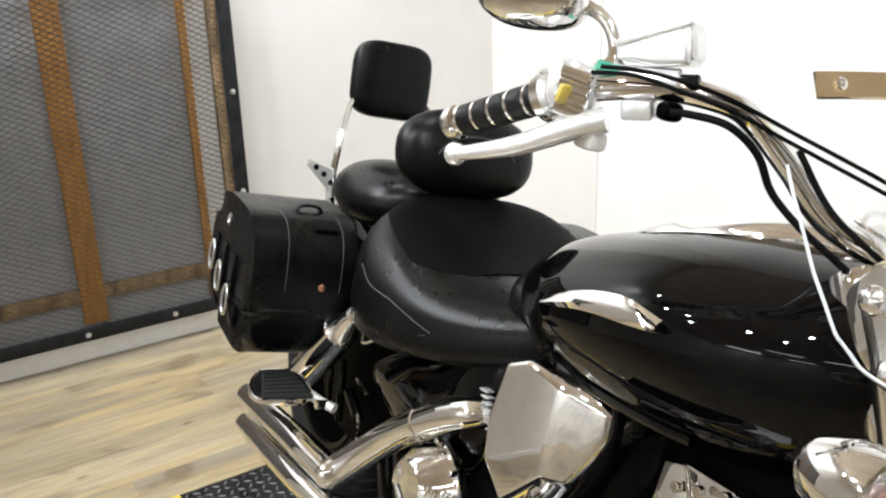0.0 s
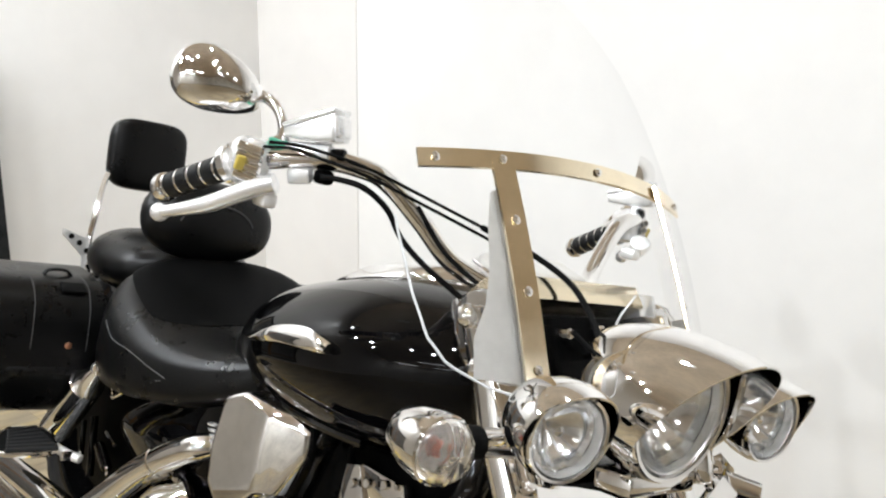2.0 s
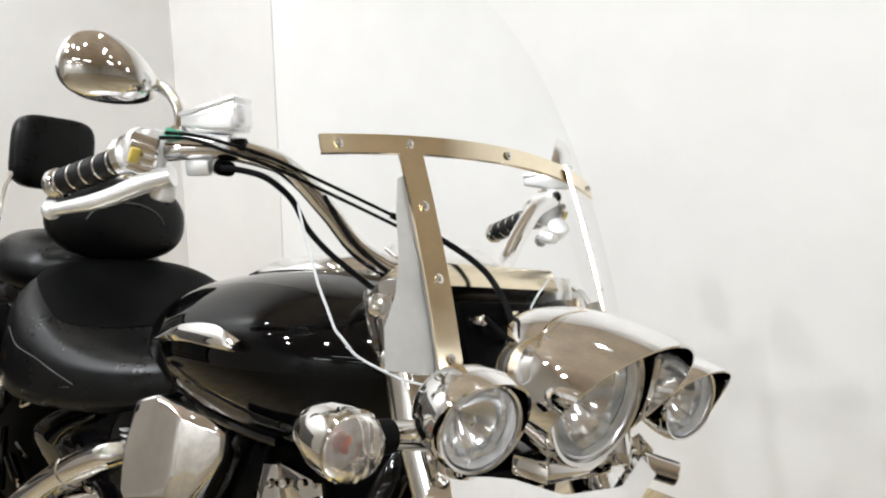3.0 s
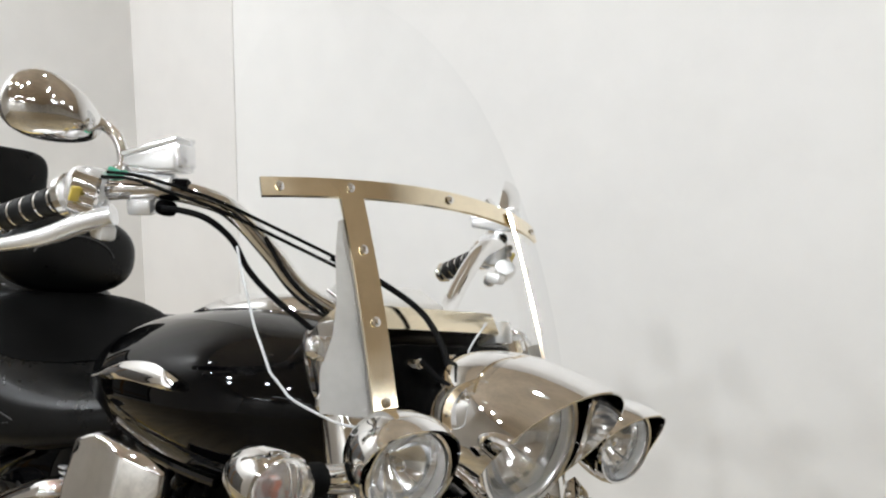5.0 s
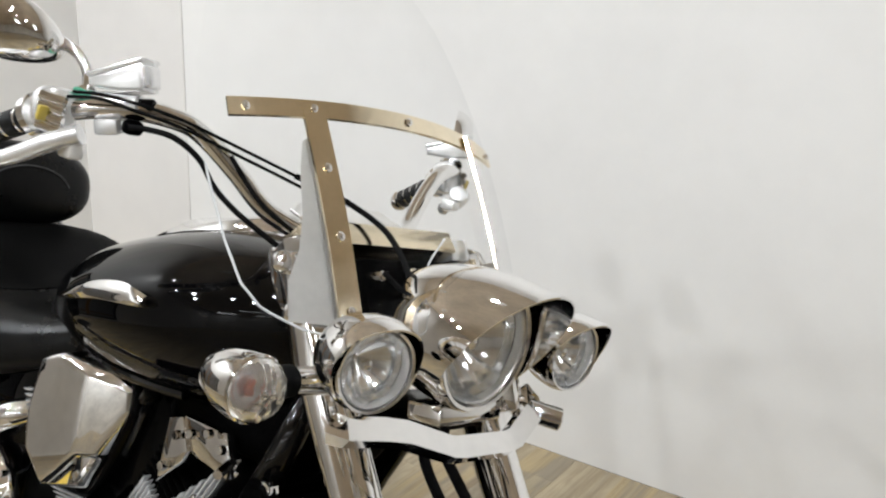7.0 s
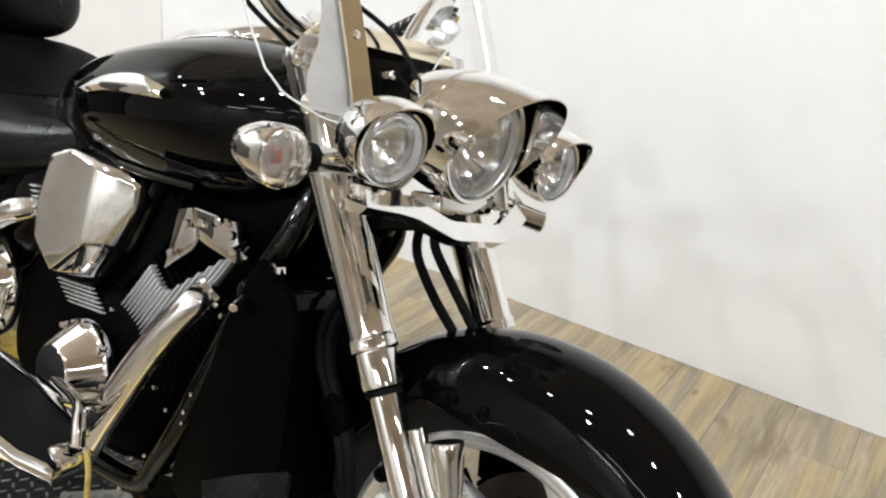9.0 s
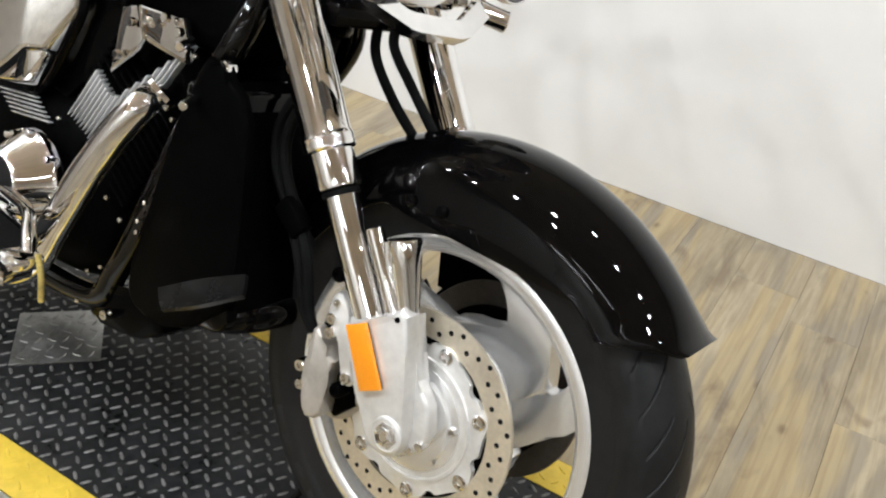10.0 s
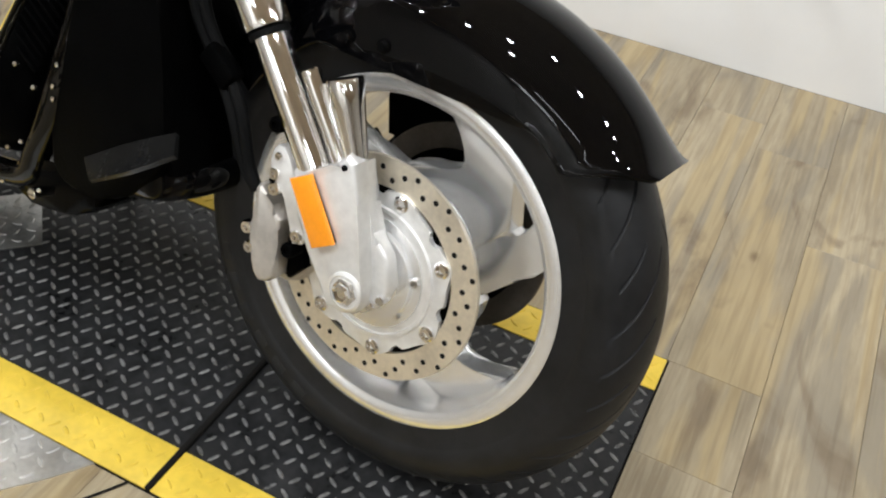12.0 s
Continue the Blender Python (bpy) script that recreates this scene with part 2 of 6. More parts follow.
def ball(centre, radii, seg=20, rings=12, m=None, bm=None, power=2.0):
    """An ellipsoid, squarer with a higher power."""
    bm = bm or bmesh.new()
    c = Vector(centre)
    m = m or Matrix.Identity(3)

    def sp(v):
        return math.copysign(abs(v) ** (2 / power), v)

    rr = []
    for i in range(1, rings):
        th = math.pi * i / rings - math.pi / 2
        rr.append([c + m @ V(radii[0] * sp(math.cos(th)) * sp(math.cos(a)), radii[1] * sp(math.cos(th)) * sp(math.sin(a)), radii[2] * sp(math.sin(th))) for a in lin(0, 2 * math.pi, seg, endpoint=False)])
    return skin(bm, rr)


def block(size, m=None, bevel=0.004, seg=2, bm=None):
    own = bmesh.new()
    bmesh.ops.create_cube(own, size=1, matrix=Matrix.Diagonal((*size, 1)))
    if bevel:
        bmesh.ops.bevel(own, geom=own.edges, offset=bevel, segments=seg, affect="EDGES", profile=0.5)
    if m is not None:
        bmesh.ops.transform(own, matrix=m, verts=own.verts)
    if bm is None:
        return own
    me = bpy.data.meshes.new("tmp")
    own.to_mesh(me)
    own.free()
    bm.from_mesh(me)
    bpy.data.meshes.remove(me)
    return bm


def plate(outline, thick, m, bevel=0.003, seg=2, bm=None):
    """A slab with an outline in its own x-y plane, its thickness along z to both sides."""
    own = bmesh.new()
    lo = [own.verts.new((x, y, -thick / 2)) for x, y in outline]
    hi = [own.verts.new((x, y, thick / 2)) for x, y in outline]
    own.faces.new(lo[::-1])
    own.faces.new(hi)
    n = len(lo)
    for i in range(n):
        own.faces.new((lo[i], lo[(i + 1) % n], hi[(i + 1) % n], hi[i]))
    if bevel:
        es = [e for e in own.edges if all(v in lo for v in e.verts) or all(v in hi for v in e.verts)]
        bmesh.ops.bevel(own, geom=es, offset=bevel, segments=seg, affect="EDGES", profile=0.5)
    bmesh.ops.transform(own, matrix=m, verts=own.verts)
    if bm is None:
        return own
    me = bpy.data.meshes.new("tmp")
    own.to_mesh(me)
    own.free()
    bm.from_mesh(me)
    bpy.data.meshes.remove(me)
    return bm


def soft(outline, steps=4):
    """A rounded closed outline through 2D points."""
    p = [V(x, y, 0) for x, y in outline]
    n = len(p)
    out = []
    for i in range(n):
        a, b, c, d = p[i - 1], p[i], p[(i + 1) % n], p[(i + 2) % n]
        for k in range(steps):
            t = k / steps
            q = 0.5 * (2 * b + (c - a) * t + (2 * a - 5 * b + 4 * c - d) * t * t + (3 * b - a - 3 * c + d) * t ** 3)
            out.append((q.x, q.y))
    return out


def strip(line, normal, width, thick, bm=None):
    """A flat strap along a curve; normal: the way its flat side faces, per point or one."""
    bm = bm or bmesh.new()
    rings = []
    for i, q in enumerate(line):
        q = Vector(q)
        d = (Vector(line[min(i + 1, len(line) - 1)]) - Vector(line[max(i - 1, 0)])).normalized()
        nn = Vector(normal[i] if isinstance(normal, list) else normal)
        nn = (nn - d * nn.dot(d)).normalized()
        s = d.cross(nn)
        w, h = width / 2, thick / 2
        rings.append([q + s * a + nn * b for a, b in ((-w, -h), (-w * 0.96, h), (w * 0.96, h), (w, -h))])
    return skin(bm, rings)


# the side plane of the bike: a plate's x is forward, its y is up, its thickness goes sideways
def side(y):
    return Matrix(((1, 0, 0, 0), (0, 0, -1, y), (0, 1, 0, 0), (0, 0, 0, 1)))


# ---- the room ----
WX, WY = -2.73, 1.40


def wall(name, lo, hi, mat, label):
    c = [(a + b) / 2 for a, b in zip(lo, hi)]
    ob = part(name, block([b - a for a, b in zip(lo, hi)], pose(*c), bevel=0), mat)
    return tagged(ob, label, "wall", kind="structure")


wall("wall_west", (WX - 0.12, -6.0, 0), (WX, WY + 0.12, CEIL), WALL, "plain off-white painted wall behind the motorcycle")
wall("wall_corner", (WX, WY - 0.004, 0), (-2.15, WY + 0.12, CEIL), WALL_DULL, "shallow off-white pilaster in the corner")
wall("wall_north", (-2.15, WY, 0), (6.0, WY + 0.12, CEIL), WALL, "long plain off-white painted wall beside the motorcycle")
wall("wall_east", (6.0, -6.0, 0), (6.12, WY, CEIL), ROOM, "plain pale wall on the far side of the showroom")
wall("wall_south", (WX, -6.12, 0), (6.0, -6.0, CEIL), ROOM, "plain pale wall on the far side of the showroom")
ceiling = part("ceiling", block((9.0, 7.64, 0.1), pose(1.6, -2.3, CEIL + 0.05), bevel=0), CEILING)
tagged(ceiling, "plain dim showroom ceiling", "ceiling", kind="structure")

base = part("baseboard", block((0.012, 7.3, 0.075), pose(WX + 0.006, -2.35, 0.0375), bevel=0.003), SKIRT)
tagged(base, "white painted skirting board below a mesh screen", "baseboard", kind="structure")

# subfloor below the planks
floor = part("floor", block((8.9, 7.5, 0.06), pose(1.6, -2.28, -0.0345), bevel=0), GROOVE)
tagged(floor, "light oak-look plank floor of a showroom", "floor", kind="structure")


def fixture(x, y, size, size_y):
    name = "ceiling_spot" if not size_y else "ceiling_tube_light"
    if size_y:
        ob = thing(name, pose(x, y, CEIL), "white ceiling fixture with a long tube", "ceiling light", "ceiling tube lights")
        part("housing", block((1.3, 0.2, 0.05), pose(0, 0, -0.026), bevel=0.006), SKIRT, ob)
    else:
        ob = thing(name, pose(x, y, CEIL), "small round white ceiling spot lamp", "ceiling light", "ceiling spots")
        part("housing", rod((0, 0, -0.11), (0, 0, -0.001), 0.06), SKIRT, ob)
    return ob


for sx, sy, watts in SPOTS:
    fixture(sx, sy, 0.09, 0)
for sx, sy, watts in TUBES:
    fixture(sx, sy, 1.2, 0.12)

# ---- mesh screen on the wall ----
def mesh_screen():
    y0, y1, z0, z1 = -1.25, 0.388, 0.078, 1.155
    ob = thing("mesh_screen", pose(WX, 0, 0), "black steel framed expanded-metal screen with wooden slats behind", "wall screen")
    part("backing_panel", block((0.006, 0.25 - y0 - 0.01, z1 - z0 - 0.02), pose(0.005, (y0 + 0.25) / 2, (z0 + z1) / 2), bevel=0), BACKING, ob, "plain grey backing panel")
    w = 0.042
    for name, c, s in (("top_rail", ((y0 + y1) / 2, z1 - w / 2), (y1 - y0, w)), ("bottom_rail", ((y0 + y1) / 2, z0 + w / 2), (y1 - y0, w)),
                       ("side_rail", (y1 - w / 2, (z0 + z1) / 2), (w, z1 - z0 - 2 * w - 0.002)), ("side_rail", (y0 + w / 2, (z0 + z1) / 2), (w, z1 - z0 - 2 * w - 0.002))):
        rail = part(name, block((0.012, s[0], s[1]), pose(0.046, *c), bevel=0.002), STEEL_BLACK, ob, "black steel flat bar")
        long = max(s)
        n = max(2, round(long / 0.245))
        for k in range(n):
            f = -long / 2 + 0.02 + (long - 0.04) * k / (n - 1)
            yy, zz = (c[0] + f, c[1]) if s[0] > s[1] else (c[0], c[1] + f)
            if name == "side_rail" and k in (0, n - 1):
                continue
            part("screw", lathe([(0.0085, 0), (0.0085, 0.003), (0.005, 0.005), (0.002, 0.0055)], (0.052, yy, zz), (1, 0, 0), 10), SCREW, rail, "round zinc screw head")
    # worn wooden lining inside the steel
    for yy, wide, dull in ((y1 - w - 0.014, 0.03, RUSTIC), (0.243, 0.024, STAINED), (-0.128, 0.072, STAINED), (-0.60, 0.072, STAINED)):
        part("wooden_slat", block((0.02, wide, z1 - z0 - 2 * w - 0.004), pose(0.02 if dull is STAINED else 0.03, yy, (z0 + z1) / 2), bevel=0.003), dull, ob, "brown stained upright board")
    part("wooden_rail", block((0.016, y1 - y0 - 2 * w - 0.07, 0.045), pose(0.018, (y0 + y1) / 2 - 0.03, 0.215), bevel=0.003), RUSTIC, ob, "rough brown cross board")
    # expanded metal: a lattice of slanted strands
    bm = bmesh.new()
    dy, dz, t = 0.034, 0.0175, 0.0013
    ya, yb, za, zb = y0 + w - 0.005, y1 - w + 0.006, z0 + w - 0.005, z1 - w + 0.005
    rows, cols = int((zb - za) / dz * 2), int((yb - ya) / dy * 2)
    for r in range(rows):
        for c in range(cols):
            up = (r + c) % 2 == 0
            a = V(0.040, ya + c * dy / 2, za + (r + (0 if up else 1)) * dz / 2)
            b = V(0.040, ya + (c + 1) * dy / 2, za + (r + (1 if up else 0)) * dz / 2)
            d = V(0, 0, t)
            e = V(0.002, 0, 0)
            vs = [bm.verts.new(p) for p in (a - d, b - d, b + d + e, a + d + e)]
            bm.faces.new(vs)
            lo = [bm.verts.new(p - V(0.002, 0, 0)) for p in (a - d, b - d)]
            bm.faces.new((vs[0], lo[0], lo[1], vs[1]))
    ex = part("expanded_mesh", bm, MESH_STEEL, ob, "dark expanded-metal mesh with diamond openings", smooth=False)
    ex["kind"] = "stuff"


mesh_screen()

# ---- lift platform let into the floor ----
PX0, PX1, PY0, PY1 = -1.845, 0.312, -0.236, 0.352
LINE = 0.072


def lugs(x0, x1, y0, y1, keep=None, pitch=0.0225):
    """Raised bars of tread plate, turned to and fro."""
    bm = bmesh.new()
    nx, ny = int((x1 - x0) / pitch), int((y1 - y0) / pitch)
    for i in range(nx):
        for j in range(ny):
            c = V(x0 + (i + 0.5) * (x1 - x0) / nx, y0 + (j + 0.5) * (y1 - y0) / ny, 0)
            if keep and not keep(c.x, c.y):
                continue
            a = radians((45 if (i + j) % 2 else -45) + 14)
            u, v = V(math.cos(a), math.sin(a), 0), V(-math.sin(a), math.cos(a), 0)
            lo = [bm.verts.new(c + u * p * 0.0100 + v * q * 0.0027) for p, q in ((-1, 0), (-0.5, -1), (0.5, -1), (1, 0), (0.5, 1), (-0.5, 1))]
            hi = [bm.verts.new(c + u * p * 0.0074 + v * q * 0.0013 + V(0, 0, 0.0017)) for p, q in ((-1, 0), (-0.5, -1), (0.5, -1), (1, 0), (0.5, 1), (-0.5, 1))]
            bm.faces.new(hi)
            for k in range(6):
                bm.faces.new((lo[k], lo[(k + 1) % 6], hi[(k + 1) % 6], hi[k]))
    return bm


def platform():
    ob = thing("lift_platform", pose(0, 0, 0), "black tread-plate motorcycle lift with yellow edge lines, flush in the floor", "lift platform", kind="structure")
    hinge = -0.226
    for a, b in ((PX0, hinge - 0.004), (hinge + 0.004, PX1)):
        deck = part("deck_plate", block((b - a, PY1 - PY0, 0.03), pose((a + b) / 2, (PY0 + PY1) / 2, -0.015), bevel=0.002), PLATE_BLACK, ob)
        inner = part("tread_lugs", lugs(a + 0.004, b - 0.004, PY0 + LINE, PY1 - LINE), PLATE_WORN, deck, "worn raised tread bars", smooth=False)
        inner["kind"] = "stuff"
        for yy in (PY0, PY1 - LINE):
            st = part("yellow_line", block((b - a - 0.001, LINE, 0.004), pose((a + b) / 2, yy + LINE / 2, 0.0), bevel=0.0008), PLATE_YELLOW, deck, "yellow painted edge line")
            lg = part("line_lugs", lugs(a + 0.004, b - 0.004, yy + 0.003, yy + LINE - 0.003), PLATE_YELLOW, deck, smooth=False)
            lg.location.z = 0.002
            lg["kind"] = "stuff"
    part("hinge_rod", rod((hinge, PY0 + 0.0, 0.002), (hinge, PY1, 0.002), 0.0048, 10), GROOVE, ob, "dark greasy hinge rod")
    # bare hatch plate set slantwise in the deck, its colour darkened for the bike's shadow
    m = pose(-0.802, 0.053, 0.001, 0, 0, 45)
    hatch = part("hatch_plate", block((0.15, 0.15, 0.004), m, bevel=0.001), HATCH_SHADED, ob, "bare metal tread-plate hatch")
    bm = lugs(-0.07, 0.07, -0.07, 0.07)
    bmesh.ops.transform(bm, matrix=m @ pose(0, 0, 0.002), verts=bm.verts)
    part("hatch_lugs", bm, HATCH_SHADED, hatch, smooth=False)["kind"] = "stuff"


platform()

# turntable disc that shows beside the lift
TC, TR = V(-0.77, 0.058, 0), 0.545


def turntable():
    ob = thing("turntable", pose(0, 0, 0), "round bare tread-plate turntable under the lift", "turntable", kind="structure")
    for sgn, y in ((-1, PY0 - 0.002), (1, PY1 + 0.002)):
        d = abs(y - TC.y)
        a0 = math.acos(d / TR)
        pts = [(TC.x + TR * math.sin(a), TC.y + sgn * TR * math.cos(a)) for a in lin(-a0, a0, 40)]
        part("disc_plate", plate(pts, 0.02, pose(0, 0, -0.0085), bevel=0), PLATE_BARE, ob)
        lg = part("disc_lugs", lugs(TC.x - TR, TC.x + TR, min(y, TC.y + sgn * TR), max(y, TC.y + sgn * TR), lambda a, b: (a - TC.x) ** 2 + (b - TC.y) ** 2 < (TR - 0.012) ** 2), PLATE_BARE, ob, smooth=False)
        lg.location.z = 0.0015
        lg["kind"] = "stuff"
        bm = bmesh.new()
        R2 = TR + 0.05
        a1 = math.acos(d / R2)
        line = [V(TC.x + R2 * math.sin(a), TC.y + sgn * R2 * math.cos(a), 0.0016) for a in lin(-a1, a1, 50)]
        part("ring_joint", strip(line, (0, 0, 1), 0.004, 0.001), GROOVE, ob, "dark curved joint in the floor")


turntable()

# ---- the motorcycle ----
B = pose(0.01, -0.061, 0) @ pose(0, 0, 0, 0, 0, -8) @ pose(0, 0, 0, -14, 0, 0)
bike = thing("motorcycle", B, "black and chrome cruiser motorcycle with windshield and leather saddlebags", "motorcycle")
AX = V(-0.031, 0.037, 0.3255)
K = 0.945  # size of the front wheel parts
WS = 0.002  # middle of the windshield
CY = 0.02  # the steered parts stand a little to the left


def wheel(c, R, rim_r, width, name, label, metal=POLISHED, na=36, ns=96):
    """A cast wheel: its own mesh is rim and hub; tyre, blades and discs are its parts."""
    y = V(0, 1, 0)
    w = width / 2
    bm = lathe([(rim_r - 0.012, -w * 0.7), (rim_r - 0.004, -w * 0.9), (rim_r + 0.002, -w * 0.97), (rim_r - 0.002, -w), (rim_r - 0.014, -w * 0.985), (rim_r - 0.019, -w * 0.93), (rim_r - 0.021, -w * 0.8), (rim_r - 0.022, -w * 0.4),
                (rim_r - 0.024, 0), (rim_r - 0.022, w * 0.4), (rim_r - 0.0175, w * 0.8), (rim_r - 0.0155, w * 0.94), (rim_r - 0.012, w * 0.99), (rim_r - 0.002, w), (rim_r + 0.002, w * 0.97), (rim_r - 0.004, w * 0.9), (rim_r - 0.012, w * 0.7)], c, y, 96, caps=False)
    lathe([(0.02, -w * 0.95), (0.042, -w * 0.9), (0.046, -w * 0.5), (0.055, -w * 0.2), (0.055, w * 0.2), (0.046, w * 0.5), (0.042, w * 0.9), (0.02, w * 0.95)], c, y, 48, bm)
    ob = part(name, bm, metal, bike, label)
    # three wide swirled blades, each with a thin arm beside it
    q = rim_r / 0.223
    reach = lambda r: r * q * (1.075 if r > 0.18 else 1.0)
    polar = lambda pts, turn: [(reach(r) * math.cos(radians(a + turn)), reach(r) * math.sin(radians(a + turn))) for r, a in pts]
    main = [(0.05, 125), (0.085, 118), (0.112, 106), (0.117, 95), (0.121, 82), (0.128, 73), (0.137, 70), (0.150, 70.5), (0.163, 74), (0.174, 80), (0.184, 90), (0.191, 80), (0.191, 66), (0.186, 57), (0.175, 53), (0.162, 44), (0.149, 34), (0.110, 30), (0.05, 10)]
    arm = [(0.05, 40), (0.10, 34), (0.149, 34.5), (0.154, 29), (0.168, 33), (0.183, 39), (0.191, 33), (0.189, 22), (0.183, 19), (0.168, 16), (0.146, 9), (0.120, 0), (0.100, -12), (0.085, -28), (0.06, -30)]
    part("hub_disc", lathe([(0.04 * q, -w * 0.5), (0.090 * q, -w * 0.45), (0.095 * q, -w * 0.3), (0.095 * q, w * 0.3), (0.090 * q, w * 0.45), (0.04 * q, w * 0.5)], c, y, 48), metal, ob)
    for k in range(3):
        for out, thick in ((main, 0.62), (arm, 0.5)):
            part("blade", plate(polar(out, 120 * k)[::-1], w * thick, Matrix.Translation(c) @ side(0), bevel=0.005, seg=3), metal, ob)
    # tyre: the mesh follows the swept grooves, so that their walls are clean
    bm = bmesh.new()
    prof = []
    for j in range(ns + 1):
        s = -1 + 2 * j / ns
        th = s * radians(118)
        yy = math.sin(th) * w * 1.06
        rr = R - (R - rim_r) * 0.5 * (1 - math.cos(th)) * (0.93 if abs(th) < math.pi / 2 else 1.0)
        if abs(s) > 0.97:
            rr = rim_r - 0.002
            yy = math.copysign(w * 0.93, yy)
        prof.append((s, yy, rr))
    step = 2 * math.pi / na
    cols = [(k, f, sunk) for k in range(na) for f, sunk in ((0.0, 0), (0.03, 1), (0.10, 1), (0.13, 0), (0.35, 0), (0.57, 0), (0.78, 0))]
    rings = []
    for s, yy, rr in prof:
        ring = []
        u = abs(s)
        for k, f, sunk in cols:
            lo, hi = ((0.05, 0.66), (0.27, 0.58), (0.14, 0.63))[k % 3]
            a = step * (k + f) - 0.42 * (min(u, 0.72) / 0.72) ** 0.6 + (step * 0.45 if s > 0 else 0)
            d = 0.0085 if sunk and lo < u < hi else 0.0
            ring.append(c + V((rr - d) * math.cos(a), yy, (rr - d) * math.sin(a)))
        rings.append(ring)
    skin(bm, rings, caps=False)
    tyre = part("tyre", bm, TYRE_RUBBER, ob, "black road tyre with swept tread grooves", sharp=28)
    # faint sidewall mark, as plain bars, and a rim guard line
    for a in lin(3.55, 4.35, 6):
        r = rim_r + (R - rim_r) * 0.52
        d = V(math.cos(a), 0, math.sin(a))
        tt = V(-d.z, 0, d.x)
        m = Matrix((tt.to_tuple() + (0,), (0, 0, -1, 0), d.to_tuple() + (0,), (0, 0, 0, 1))).transposed()
        m = Matrix.Translation(c + d * r + V(0, -w * 1.055, 0)) @ Matrix(((tt.x, 0, d.x, 0), (0, 1, 0, 0), (tt.z, 0, d.z, 0), (0, 0, 0, 1)))
        part("moulded_bar", block((0.024, 0.0016, 0.014), m, bevel=0.0005), LETTER, tyre)
    part("rim_guard", lathe([(R - 0.030, -w * 0.93), (R - 0.0285, -w * 0.955), (R - 0.027, -w * 0.93)], c, y, 96, caps=False), TYRE_RUBBER, tyre)
    return ob


front = wheel(AX, 0.316, 0.2195, 0.114, "front_wheel", "polished cast alloy front wheel with swirled blades")


shared = {}


def brake_disc(sgn, steel, plain):
    c = AX + V(0, sgn * 0.089, 0)
    n = V(0, 1, 0)
    bm = lathe([(0.1055, -0.0025), (0.1395, -0.0025), (0.1405, 0), (0.1395, 0.0025), (0.1055, 0.0025), (0.1055, -0.0025)], c, n, 96, caps=False)
    disc = part("brake_disc", bm, steel, front, "drilled steel brake disc")
    # carrier: a broad plate ring with ears at the buttons and narrow slots between them
    out = []
    for i in range(168):
        a = 2 * math.pi * i / 168
        lobe = 0.5 + 0.5 * math.cos(7 * (a - radians(78)))
        r = 0.1005 + 0.0075 * lobe ** 2.5 - (0.006 if 0.02 < lobe < 0.30 and math.sin(7 * (a - radians(78))) > 0 else 0)
        out.append((r * math.cos(a), r * math.sin(a)))
    part("disc_carrier", plate(out, 0.007, Matrix.Translation(c + V(0, sgn * 0.002, 0)) @ side(0), bevel=0.001), plain, front, "dull silver disc carrier")
    # solid black ring that paints the shade between carrier and disc
    part("carrier_shade_ring", lathe([(0.082, -0.006), (0.1065, -0.006), (0.1065, -0.003), (0.082, -0.003), (0.082, -0.006)], c, (0, sgn, 0), 48, caps=False), CAST_BLACK, front, "black ring that stands for shade in the gap behind the carrier")
    part("carrier_rib", lathe([(0.078, 0.0055), (0.079, 0.0085), (0.083, 0.0085), (0.084, 0.0055)], c, (0, sgn, 0), 48, caps=False), plain, front)
    part("hub_barrel", lathe([(0.06, -0.04), (0.06, 0.002), (0.03, 0.003)], c, (0, sgn, 0), 40), plain, front)
    part("hub_cap", lathe([(0.070, 0), (0.070, 0.004), (0.060, 0.006), (0.058, 0.012), (0.044, 0.014), (0.042, 0.020), (0.031, 0.022), (0.029, 0.012), (0.012, 0.012)], c + V(0, sgn * 0.003, 0), (0, sgn, 0), 48), POLISHED if sgn < 0 else plain, front, "stepped silver hub flange")
    for k in range(52):
        r = (0.1150, 0.1275, 0.1200, 0.1335, 0.1255, 0.1165, 0.1300, 0.1225, 0.1355, 0.1280, 0.1195, 0.1325, 0.1250)[k % 13]
        a = 2 * math.pi * k / 52
        if "hole" not in shared:
            shared["hole"] = bpy.data.meshes.new("drill_hole")
            bm = lathe([(0.0034, -0.0003), (0.0034, 0.0006)], (0, 0, 0), (0, 1, 0), 10)
            bm.to_mesh(shared["hole"])
            bm.free()
            shared["hole"].materials.append(DARK_HOLE)
        hole = new("drill_hole", shared["hole"])
        hole.location = c + V(r * math.cos(a), sgn * 0.0022, r * math.sin(a))
        hole.rotation_euler = (0, 0, 0 if sgn > 0 else math.pi)
        hole.parent = disc
    for k in range(7):
        a = 2 * math.pi * k / 7 + radians(78)
        p = c + V(0.098 * math.cos(a), sgn * 0.004, 0.098 * math.sin(a))
        part("disc_button", lathe([(0.0098, 0), (0.0098, 0.004), (0.0075, 0.006), (0.006, 0.006), (0.0045, 0.002)], p, (0, sgn, 0), 14), CHROME, front)
    for k in range(6):
        a = 2 * math.pi * k / 6 + 0.3
        p = c + V(0.064 * math.cos(a), sgn * 0.007, 0.053 * math.sin(a))
        part("hub_bolt", rod(p, p + V(0, sgn * 0.007, 0), 0.0055, 6), CHROME, front)


brake_disc(-1, DISC, SATIN)
# the far disc and carrier get dark colours in place of shade
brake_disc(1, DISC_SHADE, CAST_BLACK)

# fork
FD = V(-0.594, 0, 0.804).normalized()
FMID, FY = 0.0375, 0.1325


